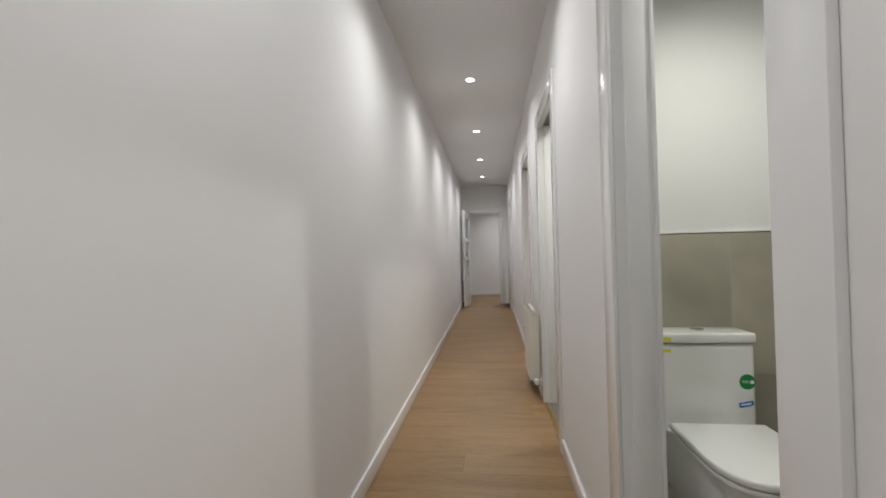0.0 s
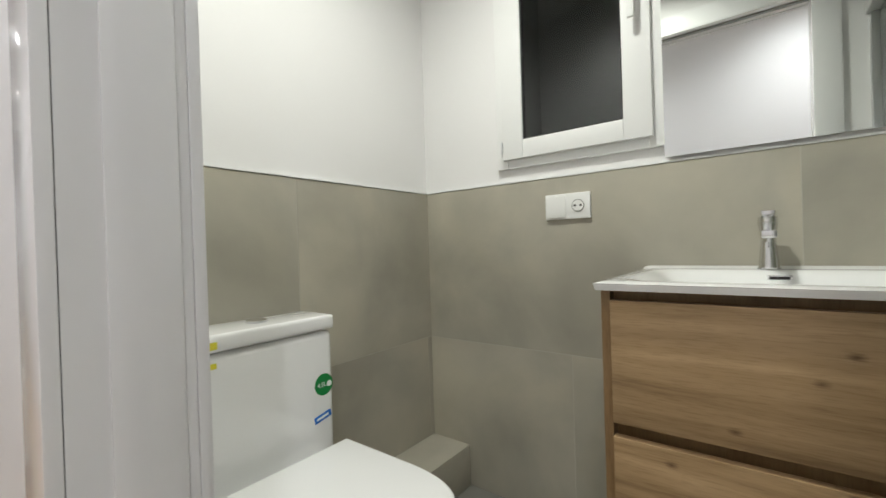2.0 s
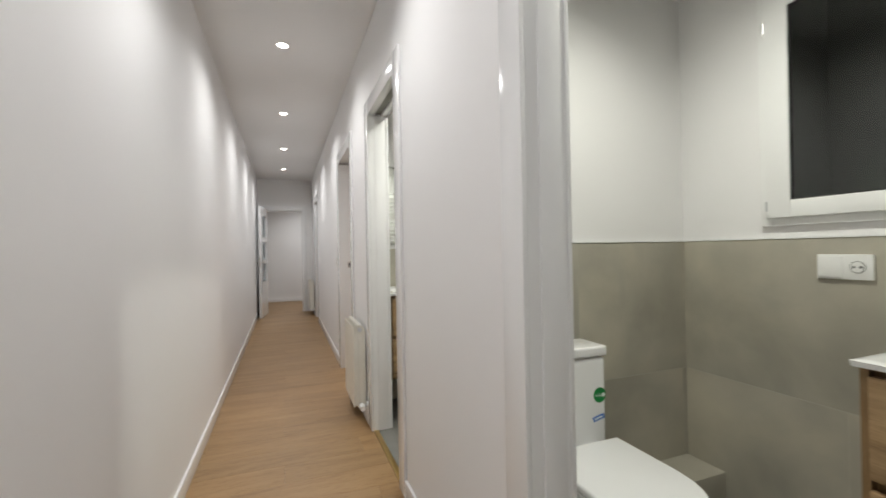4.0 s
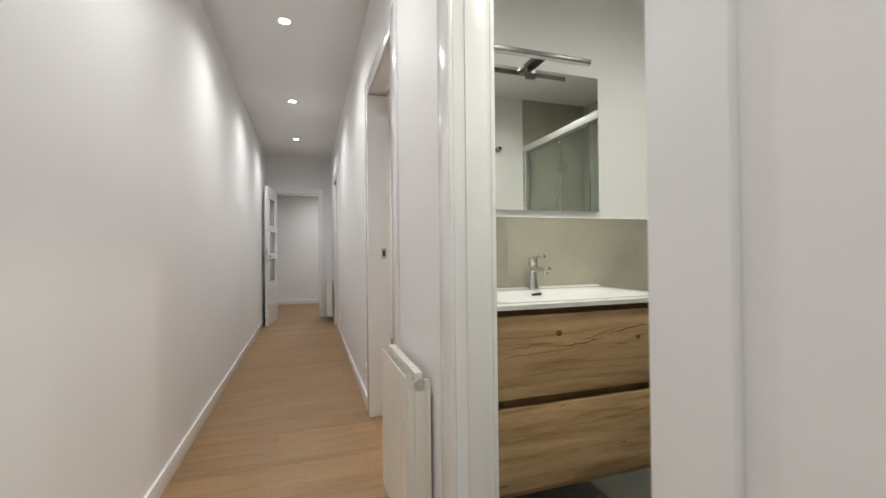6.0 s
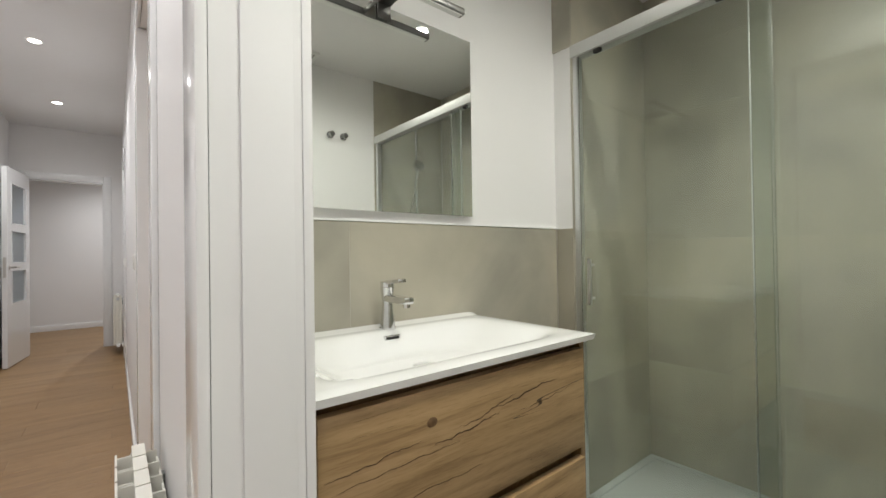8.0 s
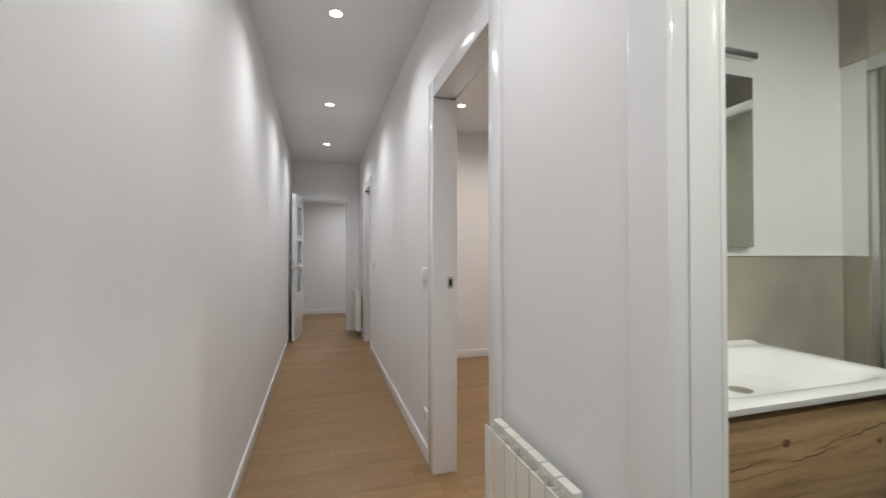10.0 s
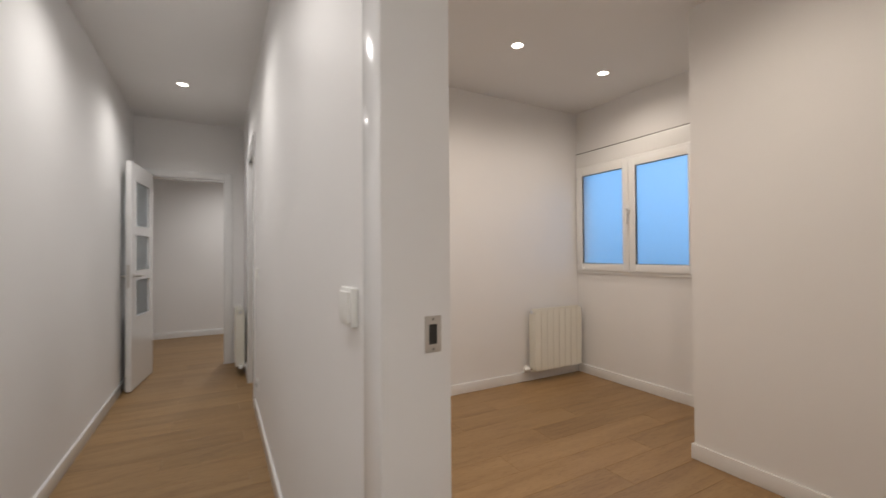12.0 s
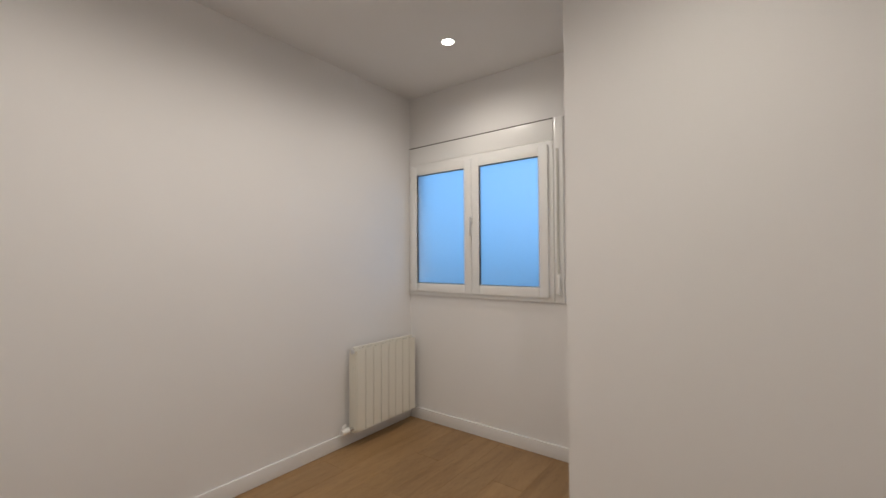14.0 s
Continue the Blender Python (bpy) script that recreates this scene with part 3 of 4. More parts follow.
def tiled(name, axis, at, side, u0, u1, z1, joints, row=0.6, shift=0.0):
    """Porcelain panels 8 mm thick on a wall, from the floor to z1. joints: offsets of the upright joints in two alternating rows."""
    host = None
    z_top, k = z1, 0
    while z_top > 0.01:
        z_bot = max(0.0, z_top - row)
        js = sorted(j for j in joints[k % 2] if u0 + 0.01 < j < u1 - 0.01)
        edges = [u0, *js, u1]
        for a, b in zip(edges, edges[1:]):
            g = 0.0009
            lo, hi = min(at, at + side * 0.008), max(at, at + side * 0.008)
            if axis == "x":
                bx = (lo, a + g, z_bot + g, hi, b - g, z_top - g)
            else:
                bx = (a + g, lo, z_bot + g, b - g, hi, z_top - g)
            if host is None:
                host = new(name)
                structure(host, "large grey concrete-look porcelain wall tiles")
                lo2, hi2 = min(at, at + side * 0.0072), max(at, at + side * 0.0072)
                bed = (lo2, u0 + 0.001, 0.001, hi2, u1 - 0.001, z1 - 0.001) if axis == "x" else (u0 + 0.001, lo2, 0.001, u1 - 0.001, hi2, z1 - 0.001)
                boxes("joint", [bed], JOINT, host)
            boxes("tile", [bx], TILE, host)
        z_top, k = z_bot, k + 1
    return host


def grid(start, step, n):
    return [start + step * i for i in range(n)]


GY = 0.80
tiled("trim_bath_1_east", "x", B1E, -1, GY, B1N - 0.009, TT, (grid(-0.1, 1.19, 4), grid(0.49, 1.19, 4)))
tiled("trim_bath_1_north", "y", B1N, -1, RI, B1E - 0.001, TT, (grid(-0.02, 1.19, 4), grid(0.58, 1.19, 4)))
tiled("trim_bath_1_shower_east", "x", B1E, -1, B1S + 0.009, GY - 0.003, HB, (grid(0.3, 1.19, 2), grid(0.6, 1.19, 2)))
tiled("trim_bath_1_shower_south", "y", B1S, 1, RI, B1E, HB, (grid(0.9, 1.19, 2), grid(1.3, 1.19, 2)))
GX = 1.905
tiled("trim_bath_2_north", "y", B2N, -1, RI, GX - 0.009, TT, (grid(0.95, 1.19, 3), grid(1.5, 1.19, 3)))
tiled("trim_bath_2_shower_north", "y", S2N, -1, GX + 0.001, B2E - 0.009, HB, (grid(3, 1, 1), grid(3, 1, 1)))
tiled("trim_bath_2_shower_east", "x", B2E, -1, B2S + 0.009, S2N, HB, (grid(2.9, 1.19, 2), grid(3.4, 1.19, 2)))
structure(boxes("trim_bath_2_return_head", [(GX - 0.008, S2N - 0.008, 1.92, GX, B2N, HB)], TILE), "grey tiled return above the shower rail")
tiled("trim_bath_2_return", "x", GX, -1, S2N - 0.008, B2N - 0.009, TT, ([], []))
tiled("trim_bath_2_shower_south", "y", B2S, 1, GX + 0.003, B2E - 0.009, HB, (grid(3, 1, 1), grid(3, 1, 1)))
tiled("trim_bath_2_south", "y", B2S, 1, RI, GX - 0.009, TT, (grid(0.95, 1.19, 3), grid(1.5, 1.19, 3)))
structure(boxes("trim_tile_edge", [(RI, B1N - 0.011, TT, B1E, B1N, TT + 0.006), (B1E - 0.011, GY, TT, B1E, B1N - 0.011, TT + 0.006), (RI, B2N - 0.011, TT, GX, B2N, TT + 0.006)], PVC), "thin white edge strip on top of the tiles")
# boxed pipes along the wall behind the toilet
pb = structure(boxes("trim_pipe_box", [(RI, 2.105, 0, B1E - 0.0085, B1N - 0.0085, 0.162)], TILE, bevel=0.002), "low tiled pipe boxing along the wall")


# ---------------- toilet ----------------
def toilet():
    cx, yb = 0.988, B1N - 0.012
    e = empty("toilet", cx, yb, 0, "white ceramic close-coupled toilet with a closed lid", "toilet")

    def bowl(y_front, y_back, half, n=22):
        pts = [(half, y_back)]
        yc = y_front + half * 1.15
        for i in range(n + 1):
            a = math.pi * i / n
            ca, sa = math.cos(a), math.sin(a)
            pts.append((half * math.copysign(abs(ca) ** 0.6, ca), yc - (yc - y_front) * abs(sa) ** 0.85))
        pts.append((-half, y_back))
        return pts
    # relative to the wall, forward is -y
    prism("pan", bowl(-0.58, -0.02, 0.158), 0.0, 0.390, CERAM, e, 0.015, taper=0.80, centre=(0, -0.22))
    prism("seat", bowl(-0.633, -0.215, 0.169), 0.392, 0.407, SEAT, e, 0.004)
    prism("lid", bowl(-0.638, -0.21, 0.171), 0.409, 0.436, SEAT, e, 0.009)
    for hx in (-0.09, 0.05):
        rods("hinge", [((hx, -0.195, 0.41), (hx + 0.04, -0.195, 0.41), 0.011)], CHROME, e)
    boxes("cistern", [(-0.178, -0.15, 0.376, 0.178, -0.004, 0.715)], CERAM, e, 0.018, 4)
    boxes("cistern_lid", [(-0.183, -0.156, 0.718, 0.183, -0.002, 0.757)], CERAM, e, 0.01, 3)
    rods("flush_button", [((0, -0.08, 0.757), (0, -0.08, 0.763), 0.026)], CHROME, e, 24)
    boxes("maker_mark", [(0.10, -0.085, 0.7568, 0.135, -0.075, 0.7574)], STEEL, e)
    # stickers
    bm = bmesh.new()
    bmesh.ops.create_cone(bm, cap_ends=True, segments=32, radius1=0.029, radius2=0.029, depth=0.0006, matrix=pose(0.146, -0.1504, 0.572, 90))
    finish("green_label", bm, GREEN, e)
    words("label_text", "4,5L", pose(0.139, -0.1508, 0.572, 90), 0.016, WHITEINK, e)
    bm = bmesh.new()
    bmesh.ops.create_cone(bm, cap_ends=True, segments=20, radius1=0.008, radius2=0.008, depth=0.0004, matrix=pose(0.163, -0.1509, 0.571, 90))
    finish("label_dot", bm, WHITEINK, e)
    bl = boxes("blue_label", [(-0.027, -0.0004, -0.009, 0.027, 0.0004, 0.009)], BLUE, e)
    bl.matrix_basis = pose(0.140, -0.1504, 0.487, 0, -12)
    lb = boxes("label_bar", [(-0.02, -0.0003, -0.003, 0.018, 0.0003, 0.003)], WHITEINK, e)
    lb.matrix_basis = pose(0.140, -0.1511, 0.487, 0, -12)
    boxes("yellow_label", [(-0.166, -0.1568, 0.726, -0.132, -0.1562, 0.742)], YELLOW, e)
    boxes("yellow_label", [(-0.160, -0.1506, 0.683, -0.132, -0.15, 0.695)], YELLOW, e)
    e.scale = (1, 1, 1.02)
    return e


toilet()


# ---------------- vanity ----------------
def vanity(w, d, front_mat, label):
    """Local: x along the wall from 0 to w, front towards -y at -d, back at 0."""
    e = empty("vanity_unit", 0, 0, 0, label, "bathroom cabinet")
    top = 0.844
    boxes("body", [(0, -d + 0.02, 0.28, 0.018, 0, top), (w - 0.018, -d + 0.02, 0.28, w, 0, top), (0.018, -d + 0.02, 0.28, w - 0.018, 0, 0.298), (0.018, -0.02, 0.298, w - 0.018, -0.002, top)], VEDGE, e)
    boxes("recess", [(0.018, -d + 0.05, 0.298, w - 0.018, -d + 0.06, top)], VEDGE, e)
    for z0, z1 in ((0.30, 0.548), (0.576, 0.824)):
        boxes("drawer_front", [(0.021, -d + 0.006, z0, w - 0.021, -d + 0.026, z1)], front_mat, e, 0.0015)
    # basin: slab with a sunk bowl
    bm = bmesh.new()
    nx, ny = 48, 30
    t0, t1 = top + 0.001, 0.862
    vs = {}
    for i in range(nx + 1):
        for j in range(ny + 1):
            x = -0.006 + (w + 0.012) * i / nx
            y = -d - 0.012 + (d + 0.012) * j / ny
            u = abs((x - w / 2) / (w * 0.45))
            v = abs((y + d * 0.54) / (d * 0.39))
            s = (u ** 7 + v ** 7) ** (1 / 7)
            k = max(0.0, min(1.0, (1.0 - s) / 0.45))
            k = k * k * (3 - 2 * k)
            lip = 0.003 if j == 0 or i in (0, nx) else 0.0
            back = 0.006 if j >= ny - 1 else 0.0
            vs[i, j] = bm.verts.new((x, y, t1 - lip - 0.02 * k * 3.2 + back))
    for i in range(nx):
        for j in range(ny):
            bm.faces.new((vs[i, j], vs[i + 1, j], vs[i + 1, j + 1], vs[i, j + 1]))
    edge = [vs[i, 0] for i in range(nx + 1)] + [vs[nx, j] for j in range(1, ny + 1)] + [vs[i, ny] for i in range(nx - 1, -1, -1)] + [vs[0, j] for j in range(ny - 1, 0, -1)]
    low = [bm.verts.new((min(max(v.co.x, -0.003), w + 0.003), max(v.co.y, -d - 0.009), t0)) for v in edge]
    n = len(edge)
    for i in range(n):
        bm.faces.new((edge[i], low[i], low[(i + 1) % n], edge[(i + 1) % n]))
    finish("basin", bm, CERAM, e, True)
    # overflow slot and drain
    yo = -d * 0.54 + d * 0.39 * 0.84
    boxes("overflow", [(w / 2 - 0.024, yo - 0.003, 0.838, w / 2 + 0.024, yo + 0.006, 0.851)], CHROME, e, 0.002)
    boxes("overflow_slot", [(w / 2 - 0.019, yo - 0.004, 0.841, w / 2 + 0.019, yo - 0.0032, 0.848)], DARK, e)
    rods("drain", [((w / 2, -d * 0.54, 0.797), (w / 2, -d * 0.54, 0.802), 0.03)], CHROME, e, 24)
    return e


def tap(x, y, z, rz):
    e = empty("basin_tap", 0, 0, 0, "chrome single-lever mixer tap on the basin", "tap")
    bm = bmesh.new()
    rod(bm, (0, 0, 0), (0, 0, 0.004), 0.026, 20)
    rod(bm, (0, 0, 0.004), (0, 0, 0.08), 0.023, 20, 0.016)
    rod(bm, (0, 0, 0.08), (0, 0, 0.125), 0.016, 20, 0.022)
    finish("body", bm, CHROME, e, True)
    boxes("spout", [(-0.016, -0.12, 0.082, 0.016, 0.0, 0.102)], CHROME, e, 0.005)
    rods("aerator", [((0, -0.105, 0.072), (0, -0.105, 0.084), 0.011)], CHROME, e)
    lv = boxes("lever", [(-0.014, -0.085, -0.005, 0.014, 0.02, 0.006)], CHROME, e, 0.003)
    lv.matrix_basis = pose(0, 0, 0.138, -6)
    rods("cap", [((0, 0, 0.126), (0, 0, 0.139), 0.021)], CHROME, e, 20)
    e.matrix_basis = pose(x, y, z, 0, 0, rz) @ Matrix.Scale(0.92, 4)
    return e


v1 = vanity(0.60, 0.49, VOAK_X, "wall-hung oak vanity unit with two drawers and a white basin")
v1.matrix_basis = pose(B1E - 0.009, 1.440, 0.008, 0, 0, -90)
tap(B1E - 0.065, 1.158, 0.871, -90)
v2 = vanity(0.74, 0.46, VOAK_W, "wall-hung rustic oak vanity unit with two drawers and a white basin")


def crack(parent, xa, xb, za, zb, y, width, seed):
    """A thin dark split that wanders along the grain, tapered at both ends."""
    rnd = random.Random(seed)
    bm = bmesh.new()
    n, up, low, drift = 26, [], [], 0.0
    for i in range(n + 1):
        t = i / n
        drift = 0.8 * drift + rnd.uniform(-0.0022, 0.0022)
        x, z = xa + (xb - xa) * t, za + (zb - za) * (t * t * (3 - 2 * t)) + drift
        hw = width * (0.12 + 0.88 * math.sin(math.pi * t)) * rnd.uniform(0.5, 1.0) / 2
        up.append((x, z + hw))
        low.append((x, z - hw))
    ring = [[bm.verts.new((x, yy, z)) for x, z in line] for line in (up, low) for yy in (y, y + 0.0012)]
    for a, b in ((0, 2), (2, 3), (3, 1), (1, 0)):
        for i in range(n):
            bm.faces.new((ring[a][i], ring[a][i + 1], ring[b][i + 1], ring[b][i]))
    return finish("crack", bm, SPLIT, parent)


SPLIT = mat("dark_wood_split", (0.075, 0.042, 0.02), 0.8)
KNOT = mat("wood_knot", (0.15, 0.085, 0.04), 0.6, vary=0.35, vscale=120)
for k, (xa, xb, za, zb, wd) in enumerate(((0.24, 0.41, 0.722, 0.735, 0.0034), (0.30, 0.46, 0.738, 0.764, 0.0022), (0.40, 0.60, 0.752, 0.770, 0.0036), (0.03, 0.21, 0.726, 0.736, 0.0020),
                                          (0.05, 0.30, 0.700, 0.712, 0.0014), (0.47, 0.66, 0.728, 0.737, 0.0013), (0.10, 0.36, 0.642, 0.650, 0.0014), (0.36, 0.63, 0.480, 0.492, 0.0016))):
    crack(v2, xa, xb, za, zb, -0.46 + 0.0054, wd, 11 + k)
bm = bmesh.new()
bmesh.ops.create_cone(bm, cap_ends=True, segments=18, radius1=0.011, radius2=0.009, depth=0.0012, matrix=pose(0.235, -0.46 + 0.006, 0.764, 90) @ Matrix.Diagonal((1.2, 0.9, 1, 1)))
finish("knot", bm, KNOT, v2, True)
v2.matrix_basis = pose(RI + 0.018, B2N - 0.009, 0.01)
tap(RI + 0.40, B2N - 0.065, 0.873, 0)


# ---------------- mirrors with their lamps (off) ----------------
def mirror(w, h, label):
    e = empty("wall_mirror", 0, 0, 0, label, "mirror")
    boxes("glass", [(0, -0.020, 0, w, -0.015, h)], MIRROR, e)
    boxes("backing", [(0.004, -0.0145, 0.004, w - 0.004, -0.001, h - 0.004)], PLAST, e)
    return e


def mirror_lamp(w, label):
    e = empty("mirror_lamp", 0, 0, 0, label, "wall lamp")
    boxes("bracket", [(-0.022, -0.10, 0.0, 0.022, 0.0, 0.022), (-0.022, -0.028, -0.045, 0.022, -0.022, 0.0)], GUN, e, 0.002)
    boxes("bar", [(-w / 2, -0.125, 0.004, w / 2, -0.098, 0.024)], GUN, e, 0.004)
    boxes("diffuser", [(-w / 2 + 0.01, -0.121, 0.0015, w / 2 - 0.01, -0.102, 0.0035)], PLAST, e)
    return e


m1 = mirror(0.49, 0.60, "frameless rectangular mirror above the basin")
m1.matrix_basis = pose(B1E, 1.386, 1.188, 0, 0, -90)
l1 = mirror_lamp(0.30, "slim metal mirror lamp, switched off")
l1.matrix_basis = pose(B1E, 1.140, 1.785, 0, 0, -90)
m2 = mirror(0.70, 0.605, "frameless rectangular mirror above the wide basin")
m2.matrix_basis = pose(0.705, B2N, 1.204)
l2 = mirror_lamp(0.46, "slim metal mirror lamp above the mirror, switched off")
l2.matrix_basis = pose(1.06, B2N, 1.811)


# ---------------- windows ----------------
def casement(name, span, z0, z1, sashes, pane, head, label):
    """Local: x along the wall 0..span, inside towards -y, wall face at y 0."""
    e = new(name)
    structure(e, label)
    f = 0.045
    zt = z1 - head
    boxes("frame", [(0, -0.018, z0, f, 0.07, zt), (span - f, -0.018, z0, span, 0.07, zt), (f, -0.018, z0, span - f, 0.07, z0 + f), (f, -0.018, zt - f, span - f, 0.07, zt)], PVC, e, 0.003)
    if head:
        boxes("shutter_box", [(0, -0.016, zt + 0.002, span, 0.07, z1 - 0.008)], PVC, e, 0.003)
        boxes("box_gap", [(0, -0.013, z1 - 0.0079, span, 0.06, z1 - 0.001)], DARK, e)
    inner = span - 2 * f + 0.03
    sw = inner / sashes
    for i in range(sashes):
        x0 = f - 0.015 + i * sw + 0.0015
        x1 = x0 + sw - 0.003
        b0, b1 = z0 + f - 0.015, zt - f + 0.015
        s = 0.062 if head else 0.080
        v = 0.064
        boxes("sash", [(x0, -0.036, b0, x0 + s, 0.0, b1), (x1 - s, -0.036, b0, x1, 0.0, b1), (x0 + s, -0.036, b0, x1 - s, 0.0, b0 + v), (x0 + s, -0.036, b1 - v, x1 - s, 0.0, b1)], PVC, e, 0.003)
        g = 0.004
        boxes("gasket", [(x0 + s, -0.030, b0 + v, x0 + s + g, -0.01, b1 - v), (x1 - s - g, -0.030, b0 + v, x1 - s, -0.01, b1 - v), (x0 + s + g, -0.030, b0 + v, x1 - s - g, -0.01, b0 + v + g), (x0 + s + g, -0.030, b1 - v - g, x1 - s - g, -0.01, b1 - v)], RUBBER, e)
        pn = boxes("pane", [(x0 + s + g, -0.026, b0 + v + g, x1 - s - g, -0.016, b1 - v - g)], pane, e)
        pn.visible_shadow = False
    return e


def win_handle(parent, x, z, down=-1):
    boxes("handle_plate", [(x - 0.014, -0.046, z - 0.035, x + 0.014, -0.036, z + 0.035)], PVC, parent, 0.003)
    boxes("handle", [(x - 0.009, -0.078, z - 0.012, x + 0.009, -0.046, z + 0.012), (x - 0.010, -0.078, min(z, z + down * 0.125), x + 0.010, -0.064, max(z, z + down * 0.125))], PVC, parent, 0.004)


def hinge(parent, x, z):
    boxes("hinge", [(x - 0.012, -0.030, z, x + 0.002, -0.014, z + 0.05)], PVC, parent, 0.003)
    rods("hinge_pin", [((x - 0.005, -0.034, z + 0.006), (x - 0.005, -0.034, z + 0.044), 0.005)], ALU, parent)


w1 = casement("window_1", 0.555, 1.224, 2.14, 1, PANE, 0.0, "small white upvc window with dark glass")
win_handle(w1, 0.555 - 0.075, 1.72, -1)
hinge(w1, 0.035, 1.275)
hinge(w1, 0.035, 1.97)
w1.matrix_basis = pose(B1E, 1.936, 0, 0, 0, -90)
w2 = casement("window_2", 1.225, 0.98, 2.165, 2, FROST, 0.145, "white upvc two-sash window with frosted dusk-blue glass")
win_handle(w2, 0.6125, 1.55, -1)
for z in (1.06, 1.88):
    hinge(w2, 0.035, z)
boxes("side_board", [(1.227, -0.014, 0.98, 1.287, 0.07, 2.162)], PVC, w2, 0.003)
w2.matrix_basis = pose(R3E, 7.36, 0, 0, 0, -90)
# blind strap beside the window
STRAP = mat("woven_grey_strap", (0.50, 0.49, 0.46), 0.8, bump=0.3, bscale=400)
sb = empty("blind_strap", R3E, 6.105, 1.06, "grey roller blind strap with its white winder", "blind strap")
boxes("strap", [(-0.022, -0.007, 0.05, -0.0205, 0.007, 0.90)], STRAP, sb)
boxes("winder", [(-0.040, -0.012, -0.03, -0.0185, 0.012, 0.10)], PVC, sb, 0.004)


# ---------------- showers ----------------
def shower_screen(length, split, label):
    """Local: along x 0..length, height 2.0; room side is -y."""
    e = empty("shower_screen", 0, 0, 0, label, "shower screen")
    ZR, Z0 = 1.87, 0.085
    boxes("top_rail", [(0, -0.03, ZR, length, 0.03, ZR + 0.05)], WALU, e, 0.003)
    boxes("bottom_rail", [(0, -0.025, Z0 - 0.022, length, 0.025, Z0)], ALU, e, 0.002)
    boxes("wall_profile", [(0, -0.018, Z0, 0.028, 0.018, ZR)], ALU, e, 0.003)
    boxes("wall_profile", [(length - 0.028, -0.018, Z0, length, 0.018, ZR)], ALU, e, 0.003)
    boxes("seal_strip", [(split + 0.030, -0.017, Z0 + 0.002, split + 0.038, -0.006, ZR)], SEAL, e, 0.002)
    boxes("seal_strip", [(split - 0.024, 0.007, Z0 + 0.002, split - 0.0205, 0.017, ZR)], ALU, e, 0.001)
    for nm, a, b, y in (("sliding_pane", 0.03, split + 0.03, -0.012), ("fixed_pane", split - 0.02, length - 0.028, 0.012)):
        g = boxes(nm, [(a, y - 0.003, Z0 + 0.002, b, y + 0.003, ZR)], GLASS, e)
        g.visible_shadow = False
    boxes("handle", [(0.075, -0.048, 0.87, 0.088, -0.036, 1.05), (0.075, -0.036, 0.89, 0.088, -0.015, 0.90), (0.075, -0.036, 1.02, 0.088, -0.015, 1.03)], ALU, e, 0.002)
    for rx in (0.10, split - 0.1):
        boxes("roller", [(rx, -0.02, ZR - 0.015, rx + 0.03, -0.004, ZR - 0.0005)], DARK, e)
    return e


s2 = shower_screen(S2N - B2S - 0.02, 0.62, "clear glass sliding shower screen with a white top rail")
s2.matrix_basis = pose(1.930, S2N - 0.002, 0, 0, 0, -90)
s1 = shower_screen(B1E - RI - 0.012, 0.55, "clear glass shower screen with aluminium profiles")
s1.matrix_basis = pose(B1E - 0.010, GY - 0.03, 0, 0, 0, 180)


def tray(x0, y0, x1, y1, lift=0.0):
    e = empty("shower_tray", (x0 + x1) / 2, (y0 + y1) / 2, 0, "white textured resin shower tray, flat", "shower tray")
    boxes("plinth", [(x0 - (x0 + x1) / 2 + 0.004, y0 - (y0 + y1) / 2, 0.0, (x1 - x0) / 2, (y1 - y0) / 2, lift)], TRAY, e) if lift else None
    w, d = (x1 - x0) / 2, (y1 - y0) / 2
    boxes("slab", [(-w, -d, lift, w, d, lift + 0.022)], TRAY, e, 0.004)
    r0, r1 = lift + 0.0221, lift + 0.028
    boxes("rim", [(-w, -d, r0, w, -d + 0.03, r1), (-w, d - 0.03, r0, w, d, r1), (-w, -d + 0.03, r0, -w + 0.03, d - 0.03, r1), (w - 0.03, -d + 0.03, r0, w, d - 0.03, r1)], TRAY, e)
    boxes("drain_cover", [(-0.06, -0.06, lift + 0.0225, 0.06, 0.06, lift + 0.026)], STEEL, e, 0.001)
    return e


tray(1.892, B2S + 0.009, B2E - 0.009, S2N - 0.009, 0.035)
tray(RI + 0.001, B1S + 0.009, B1E - 0.009, GY)


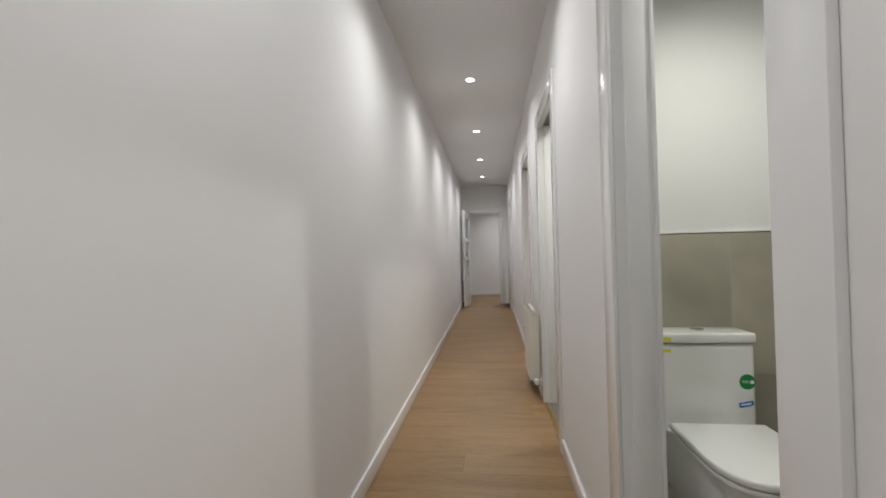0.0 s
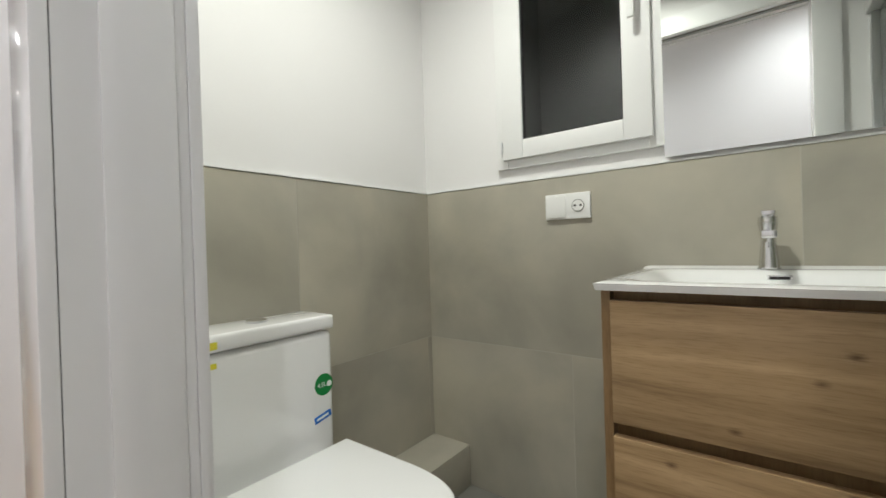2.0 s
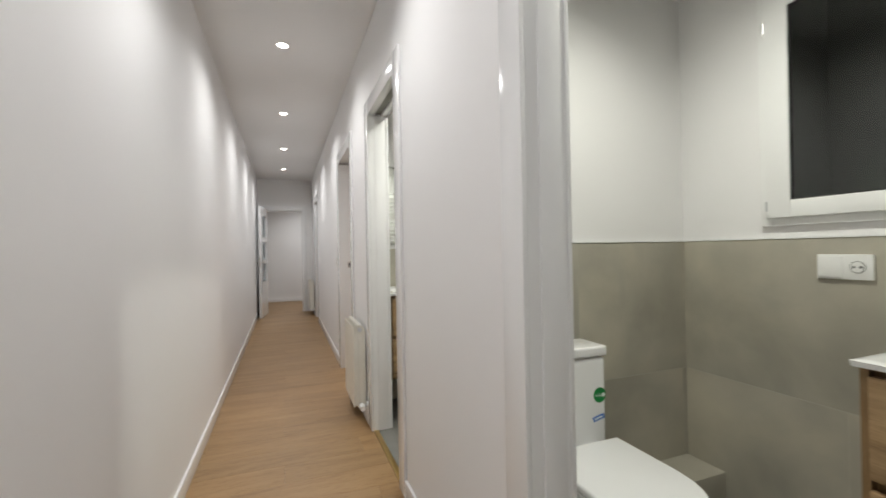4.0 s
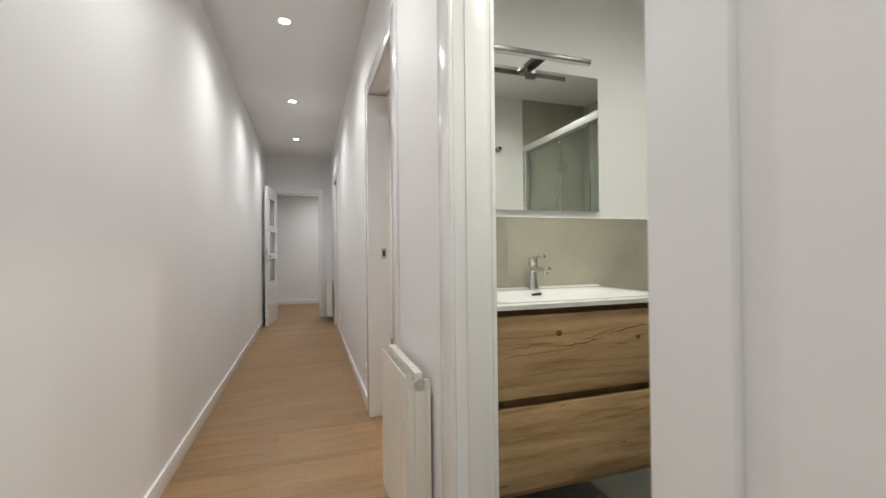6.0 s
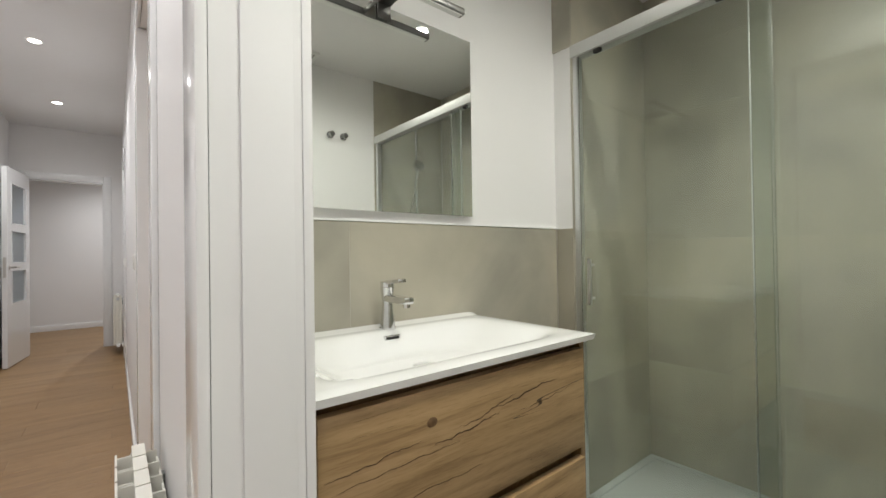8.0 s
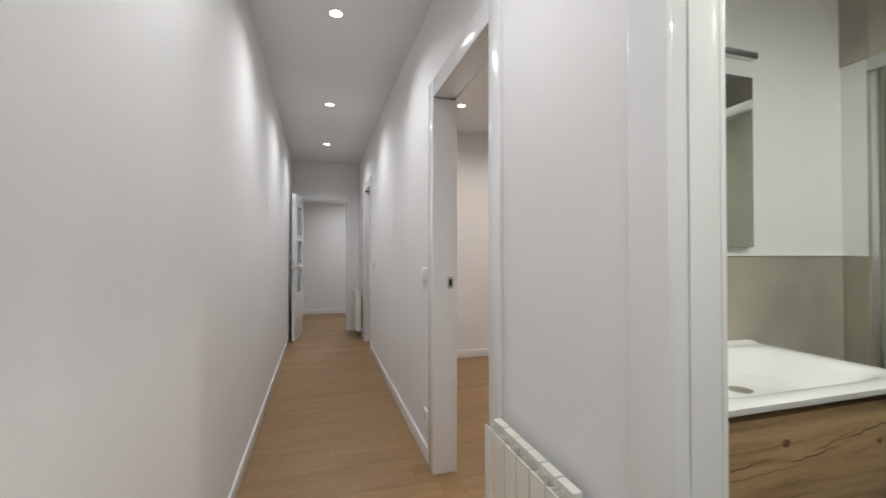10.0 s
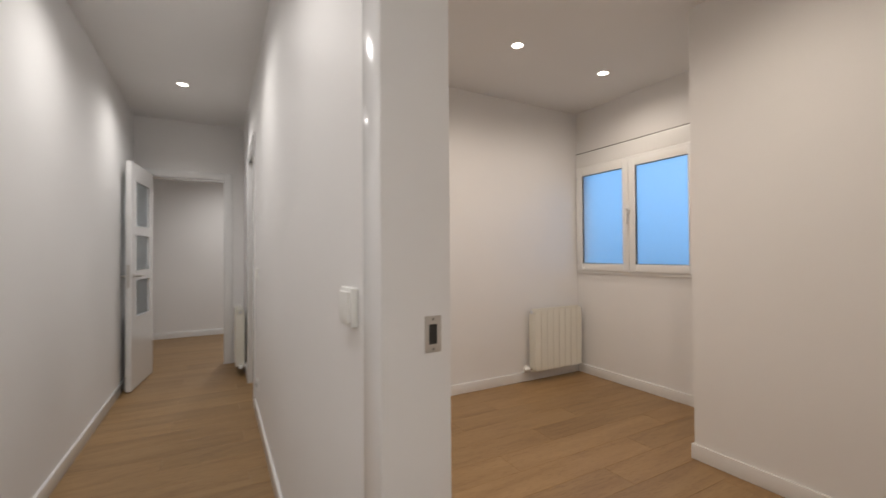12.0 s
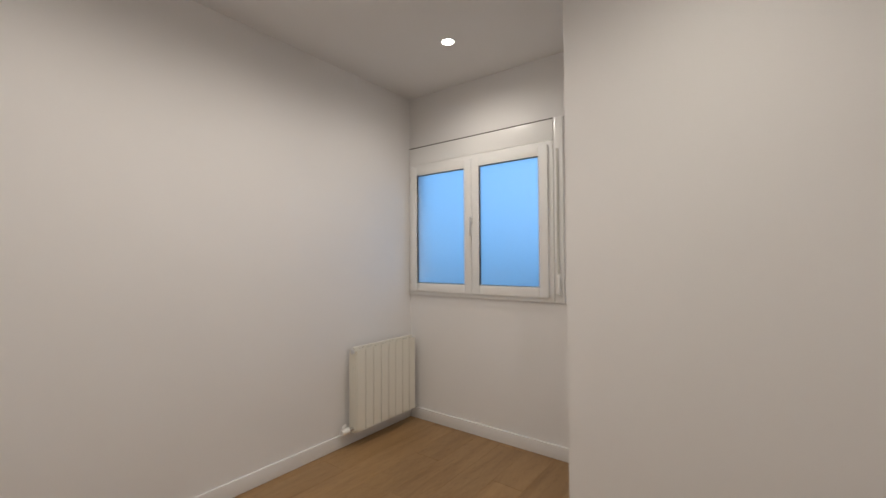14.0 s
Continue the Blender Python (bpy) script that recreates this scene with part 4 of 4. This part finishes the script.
def shower_column(label):
    """Local: wall at y 0, room towards -y."""
    e = empty("shower_column", 0, 0, 0, label, "shower")
    rods("riser", [((0, -0.055, 1.05), (0, -0.055, 2.05), 0.011), ((0, -0.055, 2.05), (0, -0.36, 2.09), 0.010), ((0, -0.055, 1.95), (0, 0, 1.95), 0.012), ((0, -0.36, 2.09), (0, -0.36, 2.05), 0.012)], CHROME, e)
    rods("rain_head", [((0, -0.36, 2.04), (0, -0.36, 2.05), 0.11)], CHROME, e, 32)
    rods("mixer", [((-0.13, -0.055, 1.05), (0.13, -0.055, 1.05), 0.021), ((-0.075, -0.055, 1.05), (-0.075, 0, 1.05), 0.018), ((0.075, -0.055, 1.05), (0.075, 0, 1.05), 0.018)], CHROME, e)
    rods("hand_shower", [((0.03, -0.08, 1.55), (0.03, -0.12, 1.72), 0.012), ((0.03, -0.115, 1.72), (0.03, -0.14, 1.735), 0.045)], CHROME, e)
    bm = bmesh.new()
    pts = [(0.03 + 0.12 * math.sin(math.pi * i / 14), -0.08, 1.55 - 0.5 * i / 14 - 0.25 * math.sin(math.pi * i / 14)) for i in range(15)]
    for a, b in zip(pts, pts[1:]):
        rod(bm, a, b, 0.006, 8)
    finish("hose", bm, CHROME, e, True)
    return e


c2 = shower_column("chrome shower column with a round rain head")
c2.matrix_basis = pose(2.24, B2S + 0.008, 0, 0, 0, 180)
c1 = copy_thing(c2, pose(B1E - 0.008, 0.30, 0, 0, 0, -90))


# towel warmer and hooks opposite the second basin, extractor grille
tw = empty("towel_radiator", 1.05, B2S + 0.008, 0.90, "white tubular towel radiator on the wall", "towel radiator")
its = [((-0.22, 0.05, 0.0), (-0.22, 0.05, 0.95), 0.014), ((0.22, 0.05, 0.0), (0.22, 0.05, 0.95), 0.014)]
its += [((-0.22, 0.06, z), (0.22, 0.06, z), 0.010) for k in range(3) for z in [0.05 + k * 0.32 + i * 0.045 for i in range(6)]]
its += [((sx, 0.05, z), (sx, 0.0, z), 0.009) for sx in (-0.22, 0.22) for z in (0.1, 0.85)]
rods("tubes", its, PLAST, tw, 10)
for x in (1.575, 1.67):
    hk = empty("robe_hook", x, B2S, 1.885, "small round chrome robe hook on the wall", "hook", "robe hooks")
    rods("hook", [((0, 0, 0), (0, 0.006, 0), 0.024), ((0, 0.006, 0), (0, 0.035, 0), 0.009), ((0, 0.035, 0), (0, 0.045, 0), 0.018)], CHROME, hk, 18)
vg = empty("extractor_grille", 1.37, B2S + 0.10, HB, "white square extractor grille in the ceiling", "vent")
boxes("frame", [(-0.075, -0.075, -0.012, 0.075, 0.075, 0)], PLAST, vg, 0.004)
for i in range(6):
    boxes("slot", [(-0.05, -0.045 + i * 0.018, -0.0135, 0.05, -0.037 + i * 0.018, -0.0122)], GREY, vg)

# ---------------- floor pieces ----------------
PW, PL = 0.192, 1.28
cache = {}


def plank(x0, y0, x1, y1):
    key = (round(x1 - x0, 3), round(y1 - y0, 3))
    if key not in cache:
        bm = bmesh.new()
        w, d = key[0] / 2 - 0.0004, key[1] / 2 - 0.0004
        bmesh.ops.create_cube(bm, size=1.0)
        for v in bm.verts:
            v.co = Vector((v.co.x * 2 * w, v.co.y * 2 * d, -0.004 + v.co.z * 0.008))
        top = [e for e in bm.edges if min(v.co.z for v in e.verts) > -0.001]
        bmesh.ops.bevel(bm, geom=top, offset=0.0007, segments=1, affect="EDGES")
        me = bpy.data.meshes.new("plank")
        bm.to_mesh(me)
        bm.free()
        me.materials.append(OAK)
        cache[key] = me
    ob = new("plank", cache[key])
    ob.parent = floor
    ob.location = ((x0 + x1) / 2, (y0 + y1) / 2, 0)


def lay(x0, y0, x1, y1, y_ref=0.0):
    k = math.floor((y0 - y_ref) / PW)
    while y_ref + k * PW < y1 - 0.002:
        a, b = max(y0, y_ref + k * PW), min(y1, y_ref + (k + 1) * PW)
        j = math.floor((x0 - 0.43 * (k % 3) + 3) / PL)
        while True:
            c, d = j * PL + 0.43 * (k % 3) - 3, (j + 1) * PL + 0.43 * (k % 3) - 3
            if c >= x1 - 0.002:
                break
            if d > x0 + 0.002 and b - a > 0.002:
                plank(max(c, x0), a, min(d, x1), b)
            j += 1
        k += 1


lay(LX, Y0, RX, YE + 0.12)
lay(RI, R3S, R3E, R3N)
lay(RX, DOORS[2][1] - 0.018, RI, DOORS[2][2] + 0.018)
lay(RX, DOORS[3][1] - 0.018, RI, DOORS[3][2] + 0.018)
lay(RI, R3N + 0.12, 2.6, YE)
lay(-1.5, YE + 0.12, 1.5, FARY)
for x0, y0, x1, y1 in ((RI, B1S, B1E, B1N), (RI, B2S, B2E, B2N), (RX + 0.03, DOORS[0][1], RI, DOORS[0][2]), (RX + 0.03, DOORS[1][1], RI, DOORS[1][2])):
    nx, ny = max(1, round((x1 - x0) / 0.6)), max(1, round((y1 - y0) / 0.6))
    for i in range(nx):
        for j in range(ny):
            boxes("floor_tile", [(x0 + (x1 - x0) * i / nx + 0.001, y0 + (y1 - y0) * j / ny + 0.001, -0.0068, x0 + (x1 - x0) * (i + 1) / nx - 0.001, y0 + (y1 - y0) * (j + 1) / ny - 0.001, 0.0)], FTILE, bfloor)
